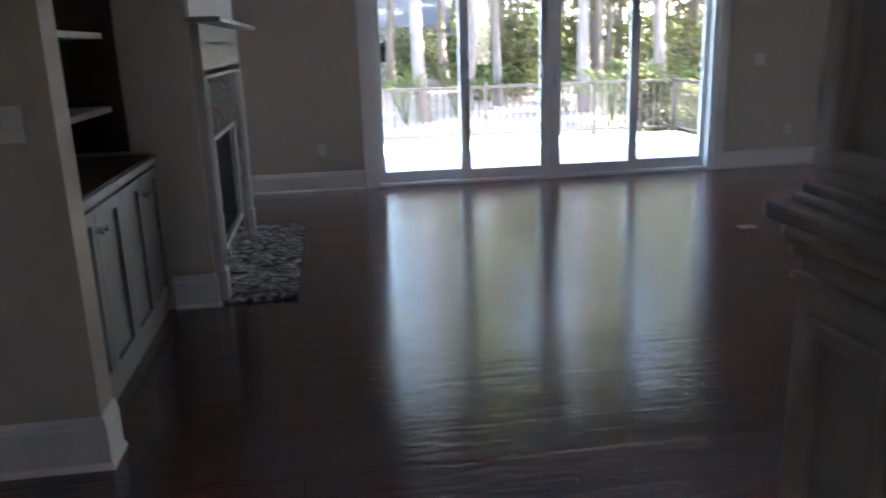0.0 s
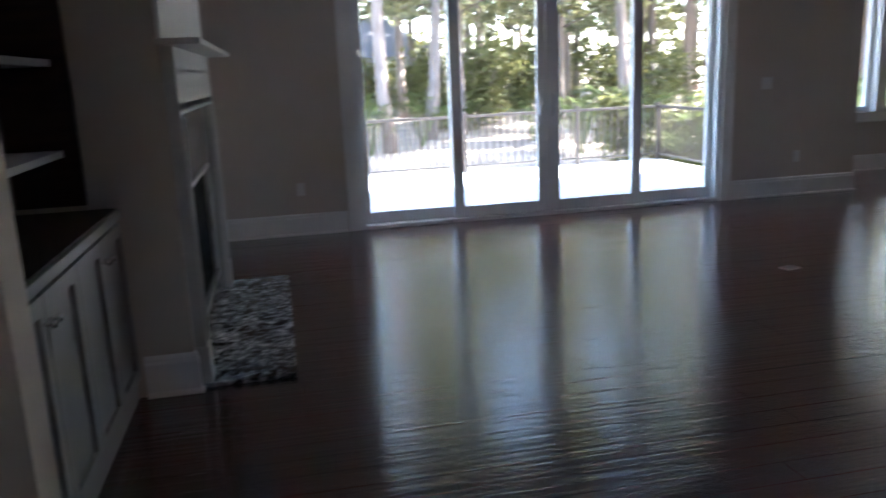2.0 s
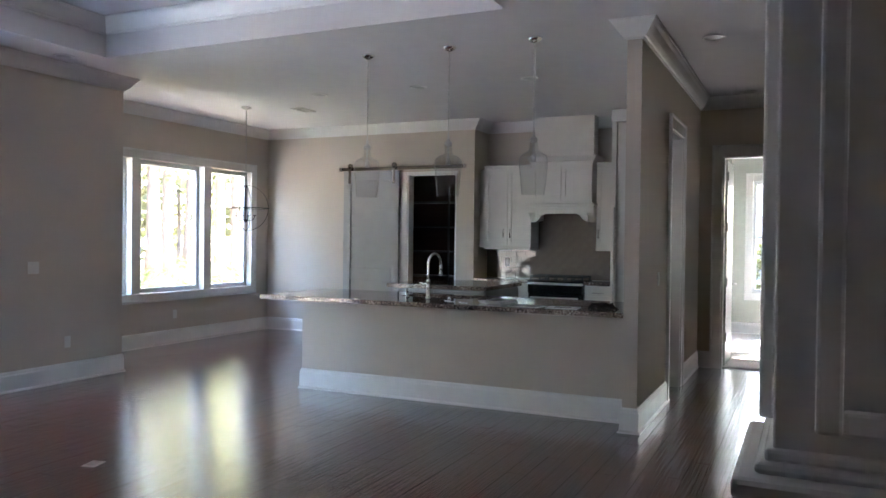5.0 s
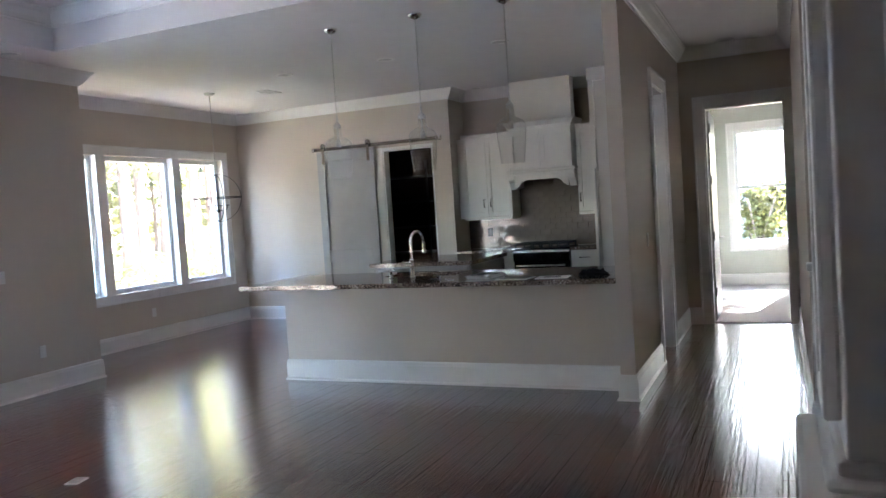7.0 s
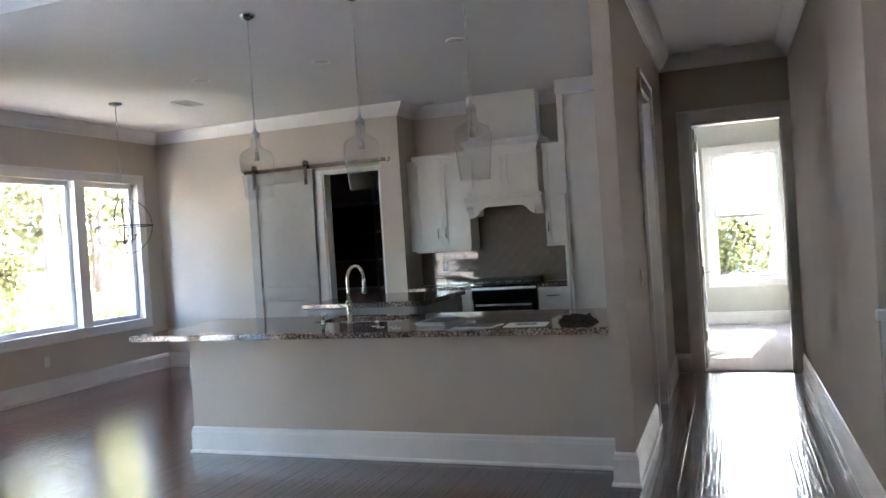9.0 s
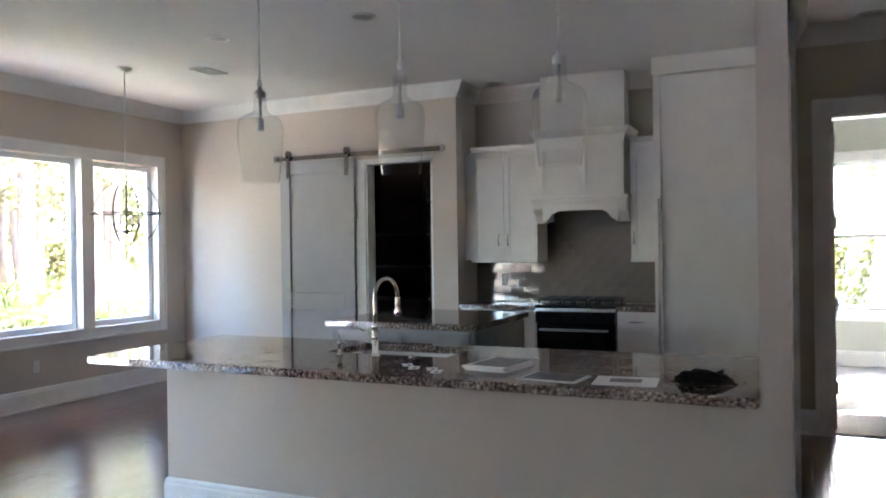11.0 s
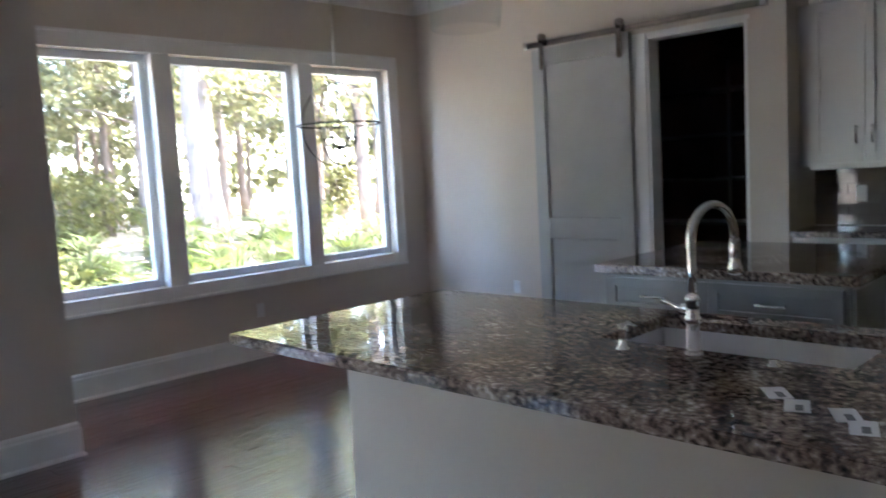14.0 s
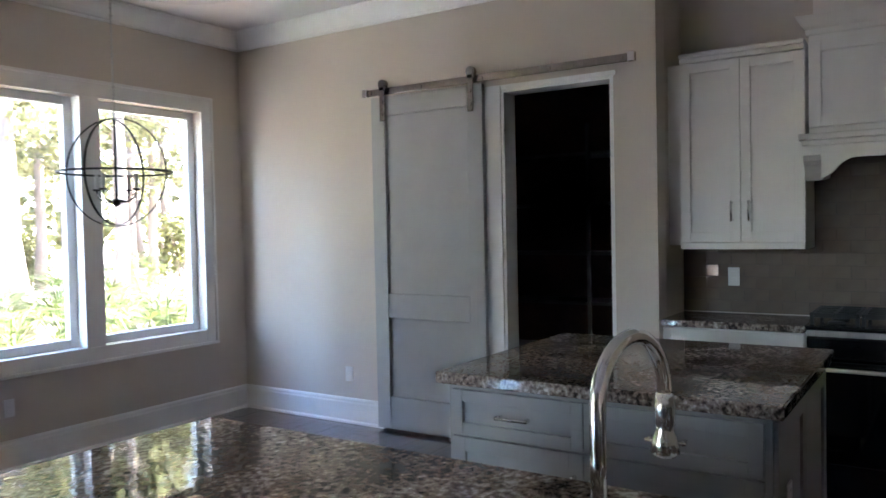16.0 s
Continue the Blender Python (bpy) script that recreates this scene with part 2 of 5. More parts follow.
def sweep(bm, path, prof, closed=False):
    """Runs a profile of (out, up) along a plan path of (x, y, z); out is to the left of the way."""
    pts = [Vector(p) for p in path]
    n = len(pts)
    rings = []
    for i, p in enumerate(pts):
        def way(a, b):
            d = pts[b % n] - pts[a % n]
            return Vector((d.x, d.y)).normalized()
        if closed:
            d0, d1 = way(i - 1, i), way(i, i + 1)
        else:
            d0 = way(i - 1, i) if i else way(i, i + 1)
            d1 = way(i, i + 1) if i < n - 1 else d0
        n0, n1 = Vector((-d0.y, d0.x)), Vector((-d1.y, d1.x))
        mit = (n0 + n1) / max(0.2, 1 + n0.dot(n1))
        rings.append([bm.verts.new((p.x + mit.x * o, p.y + mit.y * o, p.z + u)) for o, u in prof])
    k = len(prof)
    for i in range(n if closed else n - 1):
        a, b = rings[i], rings[(i + 1) % n]
        for j in range(k):
            bm.faces.new((a[j], a[(j + 1) % k], b[(j + 1) % k], b[j]))
    if not closed:
        bm.faces.new(rings[0][::-1])
        bm.faces.new(rings[-1])


def finish(bm, name, mat, smooth=False):
    bmesh.ops.recalc_face_normals(bm, faces=bm.faces)
    me = bpy.data.meshes.new(name)
    bm.to_mesh(me)
    bm.free()
    me.materials.append(mat)
    if smooth:
        for p in me.polygons:
            p.use_smooth = True
    return me


def part(name, bm, mat, parent=None, label="", smooth=False):
    ob = new(name, finish(bm, name, mat, smooth))
    if parent is not None:
        ob.parent = parent
    if label:
        ob["label"] = label
    return ob


def thing(name, label, category, group="", at=(0, 0, 0), rz=0):
    ob = new(name)
    ob.empty_display_size = 0.1
    ob.matrix_basis = pose(*at, 0, 0, rz)
    return tagged(ob, label, category, group)


def struct(name, bm, mat, label, category, smooth=False):
    return tagged(part(name, bm, mat, None, "", smooth), label, category, "", "structure")


def slab_wall(name, axis, at, thick, a0, a1, z0, z1, holes=(), mat=None, label="taupe painted drywall", category="wall"):
    """A wall along x (axis 'x', at = y) or y, of that thickness, with openings (a0, a1, z0, z1) through it."""
    bm = bmesh.new()
    def put(u0, u1, w0, w1):
        if u1 - u0 < 1e-4 or w1 - w0 < 1e-4:
            return
        if axis == "x":
            abox(bm, u0, at, w0, u1, at + thick, w1)
        else:
            abox(bm, at, u0, w0, at + thick, u1, w1)
    u = a0
    for h0, h1, w0, w1 in sorted(holes):
        put(u, h0, z0, z1)
        put(h0, h1, z0, w0)
        put(h0, h1, w1, z1)
        u = h1
    put(u, a1, z0, z1)
    return struct(name, bm, mat or WALL, label, category)


BASE_PROF = [(0, 0), (0.030, 0), (0.030, 0.012), (0.018, 0.024), (0.018, 0.155), (0.013, 0.168), (0.013, 0.180), (0.006, 0.192), (0, 0.195)]
CROWN_PROF = [(0, 0), (0, -0.14), (0.012, -0.14), (0.018, -0.125), (0.03, -0.118), (0.055, -0.09), (0.085, -0.045), (0.10, -0.03), (0.11, -0.012), (0.12, -0.012), (0.12, 0)]


def baseboard(path, label="white painted tall baseboard along the wall"):
    bm = bmesh.new()
    sweep(bm, [(x, y, 0.0) for x, y in path], BASE_PROF)
    return struct("baseboard", bm, TRIM, label, "baseboard")


def crown(path, z, label="white painted crown moulding under the ceiling", closed=False):
    bm = bmesh.new()
    sweep(bm, [(x, y, z) for x, y in path], CROWN_PROF, closed)
    return struct("trim", bm, TRIM, label, "crown moulding")


# ---- large structure ----
H = 3.15
LRN, NKN, EAST, NICHE = 8.245, 9.395, 9.93, 10.45
BR0 = 4.735          # near side of the chimney breast
DOOR_X0, DOOR_X1, DOOR_H = 0.80, 4.44, 2.40
slab_wall("wall_north", "x", LRN, 0.16, -1.16, 5.98, 0, H + 0.6, [(DOOR_X0, DOOR_X1, -0.02, DOOR_H)], label="taupe painted wall with wide sliding glass door")
slab_wall("wall_return", "y", 5.82, 0.16, LRN + 0.162, NKN + 0.16, 0, H + 0.6, label="taupe painted return wall beside breakfast nook")
WX0, WX1, WZ0, WZ1 = 6.22, 9.51, 0.71, 2.46
slab_wall("wall_nook", "x", NKN, 0.16, 5.982, 10.09, 0, H + 0.6, [(WX0, WX1, WZ0, WZ1)], label="taupe painted wall with triple window")
slab_wall("wall_pantry", "y", EAST, 0.15, 5.82, NKN - 0.002, 0, H + 0.6, [(6.09, 6.87, -0.02, 2.41)], label="taupe painted wall with pantry opening")
slab_wall("wall_niche", "y", NICHE, 0.15, 2.86, 5.97, 0, H + 0.6, label="taupe painted wall behind the cooker")
bm = one(EAST + 0.152, 5.82, 0, NICHE - 0.002, 5.968, H + 0.6)
struct("wall_niche_side", bm, WALL, "taupe painted side wall of cooking niche", "wall")
slab_wall("wall_hall_kitchen", "x", 2.738, 0.112, 5.875, 9.43, 0, H + 0.6, [(7.30, 8.02, -0.02, 2.52)], label="taupe painted hall wall with cased opening")
slab_wall("wall_kitchen_south", "x", 2.738, 0.112, 9.592, 14.0, 0, H + 0.6, mat=WALL, label="plain painted wall")
slab_wall("wall_hall_end", "y", 9.43, 0.16, 1.40, 2.85, 0, H + 0.6, [(1.64, 2.48, -0.02, 2.47)], label="taupe painted hall end wall with doorway")
slab_wall("wall_hall_south", "x", 1.40, 0.16, 5.282, 9.428, 0, H + 0.6, label="taupe painted hall wall")
slab_wall("wall_dining_east", "y", 5.28, 0.15, -2.2, 1.398, 0, H + 0.6, label="taupe painted dining wall with wainscot")
slab_wall("wall_west", "y", -1.16, 0.16, 3.142, LRN - 0.002, 0, H + 0.6, label="taupe painted wall behind the built-ins")
slab_wall("wall_foyer_north", "x", 2.99, 0.15, -2.6, -0.49, 0, H + 0.6, label="taupe painted wall end with light switches")
slab_wall("wall_foyer_west", "y", -2.75, 0.15, -2.2, 3.14, 0, H + 0.6, label="plain taupe wall")
# out-of-view opening added to let daylight in from behind the camera
slab_wall("wall_foyer_south", "x", -2.35, 0.15, -2.75, 5.43, 0, H + 0.6, [(3.9, 4.22, 0.9, 2.2)], label="taupe dining room wall with an added, unseen light opening")
# pantry
bm = bmesh.new()
abox(bm, 11.55, 5.97, 0, 11.65, 8.2, H)
abox(bm, 10.602, 5.86, 0, 11.65, 5.968, H)
abox(bm, 10.082, 8.2, 0, 11.65, 8.3, H)
struct("wall_pantry_inside", bm, WALL, "unlit painted pantry walls", "wall")
struct("ceiling_pantry", one(10.082, 5.97, 2.75, 11.548, 8.198, 2.8), CEIL, "unlit pantry ceiling", "ceiling")
# far bedroom
bm = bmesh.new()
FX = 13.2
for a in ((FX, -0.6, 0, FX + 0.15, 1.46, H), (FX, 2.37, 0, FX + 0.15, 2.736, H), (FX, 1.46, 0, FX + 0.15, 2.37, 0.67), (FX, 1.46, 2.45, FX + 0.15, 2.37, H),
          (9.592, -0.75, 0, FX + 0.15, -0.602, H), (9.43, -0.75, 0, 9.59, 1.398, H), (9.592, 2.70, 0, FX - 0.002, 2.736, H)):
    abox(bm, *a)
struct("wall_bedroom", bm, WALL_FAR, "pale green-white bedroom walls with sunny window", "wall")
struct("ceiling_bedroom", one(9.592, -0.6, H, FX + 0.15, 2.736, H + 0.06), CEIL, "white bedroom ceiling", "ceiling")
struct("floor_bedroom", one(9.50, -0.6, -0.05, FX, 2.70, 0.012), CARPET, "cream cut-pile bedroom carpet", "carpet")

# ceiling with a raised tray over the living room
TX0, TX1, TY0, TY1, TH = 0.3, 5.2, 3.6, 7.62, 3.5
bm = bmesh.new()
for a in ((-2.75, -2.35, TX0, 9.6), (TX1, -2.35, 10.6, 9.6), (TX0, -2.35, TX1, TY0), (TX0, TY1, TX1, 9.6)):
    abox(bm, a[0], a[1], H, a[2], a[3], H + 0.08)
for a in ((TX0 - 0.05, TY0 - 0.05, TX0, TY1 + 0.05), (TX1, TY0 - 0.05, TX1 + 0.05, TY1 + 0.05), (TX0, TY0 - 0.05, TX1, TY0), (TX0, TY1, TX1, TY1 + 0.05)):
    abox(bm, a[0], a[1], H + 0.08, a[2], a[3], TH)
abox(bm, TX0 - 0.05, TY0 - 0.05, TH, TX1 + 0.05, TY1 + 0.05, TH + 0.06)
struct("ceiling", bm, CEIL, "white painted ceiling with raised tray", "ceiling")
struct("roof", one(-3.2, -2.8, H + 0.62, 14.2, 10.2, H + 0.8), ROOFM, "plain flat roof closing the house", "roof")

crown([(10.45, 3.72), (10.45, 5.82), (9.93, 5.82), (9.93, NKN), (5.98, NKN), (5.98, LRN), (-1.0, LRN), (-1.0, 6.85), (-0.34, 6.85), (-0.34, BR0), (-1.0, BR0), (-1.0, 3.14), (-0.49, 3.14), (-0.49, 2.99), (-2.6, 2.99)], H)
crown([(9.43, 2.0), (9.43, 2.738), (5.875, 2.738), (5.875, 2.85), (9.8, 2.85)], H)
crown([(5.28, -2.2), (5.28, 1.56), (9.43, 1.56), (9.43, 2.0)], H)
crown([(TX0, TY0), (TX1, TY0), (TX1, TY1), (TX0, TY1)], TH, "white crown moulding inside the tray ceiling", True)
baseboard([(EAST, 7.9), (EAST, NKN), (5.98, NKN), (5.98, LRN), (4.56, LRN)])
baseboard([(0.68, LRN), (-1.0, LRN), (-1.0, 6.85), (-0.34, 6.85), (-0.34, 6.78)])
baseboard([(-0.34, 4.772), (-0.34, BR0), (-0.56, BR0)])
baseboard([(-0.49, 3.14), (-0.49, 2.99), (-2.6, 2.99)])
baseboard([(7.28, 2.738), (5.875, 2.738), (5.875, 2.85), (6.18, 2.85), (6.18, 6.04), (6.78, 6.04)])
baseboard([(9.43, 2.58), (9.43, 2.738), (8.13, 2.738)])
baseboard([(5.28, -2.2), (5.28, 1.56), (9.43, 1.56)])
baseboard([(EAST, 5.83), (EAST, 5.98)])
baseboard([(9.62, 2.70), (FX, 2.70)][::-1])
baseboard([(FX, -0.6), (FX, 2.70)])


def casing(name, axis, at, out, a0, a1, z0, z1, w=0.105, sill=False, mat=None, label="white painted door casing", head_extra=0.0):
    """Flat casing with a raised outer band round an opening; out is the side (+1, -1) it stands proud on."""
    bm = bmesh.new()
    def piece(u0, u1, w0, w1, t):
        lo, hi = sorted((at, at + out * t))
        if axis == "x":
            abox(bm, u0, lo, w0, u1, hi, w1, bev=0.003)
        else:
            abox(bm, lo, u0, w0, hi, u1, w1, bev=0.003)
    t = 0.02
    bot = z0 - (w if sill else 0)
    piece(a0 - w, a0, bot if sill else z0, z1 + w, t)
    piece(a1, a1 + w, bot if sill else z0, z1 + w, t)
    piece(a0, a1, z1, z1 + w, t)
    piece(a0 - w - 0.012, a0 - w + 0.012, z0 if not sill else bot, z1 + w, t + 0.01)
    piece(a1 + w - 0.012, a1 + w + 0.012, z0 if not sill else bot, z1 + w, t + 0.01)
    piece(a0 - w - 0.012, a1 + w + 0.012, z1 + w, z1 + w + 0.022 + head_extra, t + 0.012)
    if sill:
        piece(a0, a1, z0 - w, z0, t)
        piece(a0 - w - 0.015, a1 + w + 0.015, z0 - w - 0.02, z0 - w + 0.004, t + 0.012)
    return struct(name, bm, mat or TRIM, label, "door casing" if not sill else "window casing")


def jambs(axis, at, thick, a0, a1, z1, label="white painted door jamb"):
    bm = bmesh.new()
    lo, hi = at - 0.004, at + thick + 0.004
    for u0, u1, w0, w1 in ((a0 - 0.003, a0 + 0.02, 0, z1), (a1 - 0.02, a1 + 0.003, 0, z1), (a0 + 0.02, a1 - 0.02, z1 - 0.02, z1 + 0.003)):
        if axis == "x":
            abox(bm, u0, lo, w0, u1, hi, w1)
        else:
            abox(bm, lo, u0, w0, hi, u1, w1)
    return struct("trim", bm, TRIM, label, "door jamb")


# sliding glass door, four panels
casing("trim_sliding_door", "x", LRN, -1, DOOR_X0, DOOR_X1, 0, DOOR_H, w=0.10)
sl = tagged(new("door_1"), "white framed four-panel sliding glass door", "sliding door", "", "structure")
bm = bmesh.new()
abox(bm, DOOR_X0, LRN + 0.005, 0, DOOR_X0 + 0.05, LRN + 0.15, DOOR_H, 0.004)
abox(bm, DOOR_X1 - 0.05, LRN + 0.005, 0, DOOR_X1, LRN + 0.15, DOOR_H, 0.004)
abox(bm, DOOR_X0 + 0.05, LRN + 0.005, DOOR_H - 0.05, DOOR_X1 - 0.05, LRN + 0.15, DOOR_H, 0.004)
abox(bm, DOOR_X0 + 0.05, LRN - 0.01, 0, DOOR_X1 - 0.05, LRN + 0.15, 0.035, 0.004)
part("frame", bm, VINYL, sl)


def pane_unit(parent, name, x0, x1, y, z0, z1, g, thick=0.045, handle=None):
    bm = bmesh.new()
    gx0, gx1, gz0, gz1 = g
    for a in ((x0, gx0, z0, z1), (gx1, x1, z0, z1), (gx0, gx1, z0, gz0), (gx0, gx1, gz1, z1)):
        abox(bm, a[0], y, a[2], a[1], y + thick, a[3], 0.004)
    fr = part(name, bm, VINYL, parent)
    gl = part("pane", one(gx0, y + thick / 2 - 0.003, gz0, gx1, y + thick / 2 + 0.003, gz1), GLASS, fr)
    gl.visible_shadow = False
    if handle is not None:
        bm = bmesh.new()
        tube(bm, [(handle, y, 0.95), (handle, y - 0.035, 0.97), (handle, y - 0.04, 1.06), (handle, y - 0.035, 1.15), (handle, y, 1.17)], 0.008, 8)
        part("handle", bm, STEEL, fr, "brushed metal pull handle", True)
    return fr


ZB, ZT = 0.14, 2.30
pane_unit(sl, "fixed_panel", 0.85, 1.74, LRN + 0.09, 0.036, 2.349, (0.91, 1.70, ZB, ZT))
pane_unit(sl, "sliding_panel", 1.70, 2.615, LRN + 0.035, 0.036, 2.349, (1.80, 2.535, ZB, ZT), handle=2.56)
pane_unit(sl, "sliding_panel", 2.62, 3.60, LRN + 0.035, 0.036, 2.349, (2.755, 3.50, ZB, ZT), handle=2.68)
pane_unit(sl, "fixed_panel", 3.52, 4.39, LRN + 0.09, 0.036, 2.349, (3.61, 4.33, ZB, ZT))

# triple window of the nook
casing("trim_window", "x", NKN, -1, WX0, WX1, WZ0, WZ1, w=0.10, sill=True, label="white painted window casing with sill")
win = tagged(new("window_1"), "white framed triple window in breakfast nook", "window", "", "structure")
bm = bmesh.new()
for u0, u1 in ((7.16, 7.31), (8.47, 8.62)):
    abox(bm, u0, NKN - 0.018, WZ0, u1, NKN + 0.15, WZ1, 0.004)
part("mullion", bm, TRIM, win)
for x0, x1 in ((6.22, 7.16), (7.31, 8.47), (8.62, 9.51)):
    pane_unit(win, "window_frame", x0, x1, NKN + 0.08, WZ0, WZ1, (x0 + 0.06, x1 - 0.06, WZ0 + 0.06, WZ1 - 0.06), 0.06)

# bedroom window, hall doors
win2 = tagged(new("window_2"), "white framed sunny bedroom window", "window", "", "structure")
bm = bmesh.new()
for a in ((1.46, 1.51, 0.67, 2.45), (2.32, 2.37, 0.67, 2.45), (1.51, 2.32, 0.67, 0.72), (1.51, 2.32, 2.4, 2.45), (1.51, 2.32, 1.54, 1.58)):
    abox(bm, FX + 0.05, a[0], a[2], FX + 0.1, a[1], a[3])
part("window_frame", bm, VINYL, win2)
gl = part("pane", one(FX + 0.07, 1.51, 0.72, FX + 0.076, 2.32, 2.4), GLASS, win2)
gl.visible_shadow = False
casing("trim_bedroom_window", "y", FX, -1, 1.46, 2.37, 0.67, 2.45, w=0.10, sill=True, label="white painted window casing")
casing("trim_hall_door", "y", 9.43, -1, 1.64, 2.48, 0, 2.47, label="white painted doorway casing")
jambs("y", 9.43, 0.16, 1.64, 2.48, 2.47)
casing("trim_hall_opening", "x", 2.738, -1, 7.30, 8.02, 0, 2.52, label="white painted opening casing")
jambs("x", 2.738, 0.112, 7.30, 8.02, 2.52)
jambs("y", EAST, 0.15, 6.09, 6.87, 2.41)
bm = bmesh.new()
abox(bm, EAST - 0.018, 6.87, 0, EAST, 7.0, 2.44, 0.003)
abox(bm, EAST - 0.012, 6.07, 2.41, EAST, 6.87, 2.44, 0.003)
struct("trim_pantry", bm, TRIM, "white painted casing of pantry opening", "door casing")
d = tagged(new("door_2"), "white panelled bedroom door standing open", "door", "", "structure")
part("leaf", one(9.60, 2.44, 0.015, 10.40, 2.48, 2.44, 0.003), TRIM, d)
for z in (0.3, 0.95, 1.6, 2.2):
    part("hinge", one(9.585, 2.425, z, 9.602, 2.445, z + 0.1), STEEL, d, "metal butt hinge")
bm = bmesh.new()
acyl(bm, (10.33, 2.44, 0.95), (10.33, 2.385, 0.95), 0.012)
acyl(bm, (10.335, 2.388, 0.95), (10.22, 2.388, 0.95), 0.009)
part("lever_handle", bm, STEEL, d, "brushed metal lever", True)

# floors
bm = bmesh.new()
for a in ((-2.6, -2.2, 5.28, 3.0), (-1.0, 3.0, 9.95, 8.26), (5.28, 1.5, 9.5, 3.0), (5.9, 8.26, 9.95, 9.4), (9.95, 2.84, 11.55, 8.2)):
    abox(bm, a[0], a[1], -0.12, a[2], a[3], -0.010)
struct("floor", bm, GAP, "dark gaps beneath hardwood planks", "floor")

# ---- fireplace wall ----
bm = bmesh.new()
FB0, FB1, FBZ, FBH = 5.08, 6.12, 0.23, 0.92
abox(bm, -1.0, BR0, 0, -0.34, FB0, H)
abox(bm, -1.0, FB1, 0, -0.34, 6.85, H)
abox(bm, -1.0, FB0, FBH, -0.34, FB1, H)
abox(bm, -1.0, FB0, 0, -0.34, FB1, FBZ)
struct("wall_chimney_breast", bm, WALL, "taupe painted chimney breast", "wall")
fp = thing("fireplace", "white mantel fireplace with dark firebox and granite surround", "fireplace")
bm = bmesh.new()
abox(bm, -0.99, FB0 + 0.002, FBZ + 0.002, -0.95, FB1 - 0.002, FBH)
abox(bm, -0.95, FB0 + 0.002, FBZ + 0.002, -0.345, FB0 + 0.03, FBH)
abox(bm, -0.95, FB1 - 0.03, FBZ + 0.002, -0.345, FB1 - 0.002, FBH)
abox(bm, -0.95, FB0 + 0.03, FBZ + 0.002, -0.345, FB1 - 0.03, FBZ + 0.03)
part("firebox", bm, BRICKM, fp, "black metal firebox")
MF, G0, G1 = -0.285, 4.875, 6.53          # front of the mantel legs, ends of the granite
bm = bmesh.new()
for a in ((G0, FB0, 0.024, 1.275), (FB1, G1, 0.024, 1.275), (FB0, FB1, FBH, 1.275), (FB0, FB1, 0.024, FBZ)):
    abox(bm, -0.338, a[0], a[2], -0.316, a[1], a[3])
part("granite_surround", bm, HEARTHG, fp, "grey speckled granite slips")
bm = bmesh.new()
for a in ((FB0, FB0 + 0.022, FBZ, FBH), (FB1 - 0.022, FB1, FBZ, FBH), (FB0 + 0.022, FB1 - 0.022, FBH - 0.022, FBH), (FB0 + 0.022, FB1 - 0.022, FBZ, FBZ + 0.03)):
    abox(bm, -0.336, a[0], a[2], -0.306, a[1], a[3], 0.003)
part("firebox_frame", bm, STEEL, fp, "pale metal firebox trim")
for k in range(9):
    y = FB0 + 0.09 + k * (FB1 - FB0 - 0.18) / 8
    part("screen_bar", one(-0.352, y - 0.006, FBZ + 0.03, -0.345, y + 0.006, FBH - 0.02), IRON, fp)
for y0, y1 in ((4.775, G0), (G1, 6.63)):
    pil = part("pilaster", one(-0.338, y0, 0, MF, y1, 1.275, 0.004), MANTEL, fp)
    part("plinth", one(-0.338, y0 - 0.008, 0, MF + 0.012, y1 + 0.006, 0.2, 0.006), MANTEL, pil)
    for y in (y0 + 0.018, y1 - 0.030):
        part("reed", one(MF - 0.001, y, 0.22, MF + 0.010, y + 0.012, 1.25, 0.004), MANTEL, pil)
part("frieze", one(-0.338, 4.775, 1.277, MF, 6.63, 1.47, 0.004), MANTEL, fp)
bm = bmesh.new()
path = [(-0.338, 6.63), (MF, 6.63), (MF, 4.775), (-0.338, 4.775)][::-1]
sweep(bm, [(x, y, 1.265) for x, y in path], [(0, 0), (0.012, 0), (0.02, 0.012), (0.024, 0.03), (0.01, 0.04), (0, 0.045)][::-1])
part("necking", bm, MANTEL, fp)
bm = bmesh.new()
sweep(bm, [(x, y, 1.45) for x, y in path],
      [(0, 0), (0.014, 0), (0.018, 0.022), (0.03, 0.03), (0.045, 0.05), (0.07, 0.075), (0.1, 0.09), (0.112, 0.095), (0.112, 0.108), (0, 0.108)][::-1])
part("cornice", bm, MANTEL, fp)
part("mantel_shelf", one(-0.338, 4.65, 1.559, -0.155, 6.755, 1.587, 0.007), MANTEL, fp)
# breast front is plain wall; light on it is put in as white
part("lit_breast_front", one(-0.338, 4.76, 1.589, -0.325, 6.82, H - 0.15), TRIM, fp, "white sheet for light on the chimney breast")
hearth = tagged(part("hearth", one(-0.338, 4.76, 0.0, 0.115, 6.72, 0.022, 0.004), HEARTHG), "grey speckled granite hearth slab on floor", "hearth")


def shaker(bm, axis, at, out, a0, a1, z0, z1, t=0.02, rail=0.055, gap=0.002):
    """A shaker door front: a frame round a recessed panel."""
    a0, a1, z0, z1 = a0 + gap, a1 - gap, z0 + gap, z1 - gap
    def pc(u0, u1, w0, w1, d):
        lo, hi = sorted((at, at + out * d))
        if axis == "y":
            abox(bm, lo, u0, w0, hi, u1, w1, 0.0015)
        else:
            abox(bm, u0, lo, w0, u1, hi, w1, 0.0015)
    pc(a0, a0 + rail, z0, z1, t)
    pc(a1 - rail, a1, z0, z1, t)
    pc(a0 + rail, a1 - rail, z0, z0 + rail, t)
    pc(a0 + rail, a1 - rail, z1 - rail, z1, t)


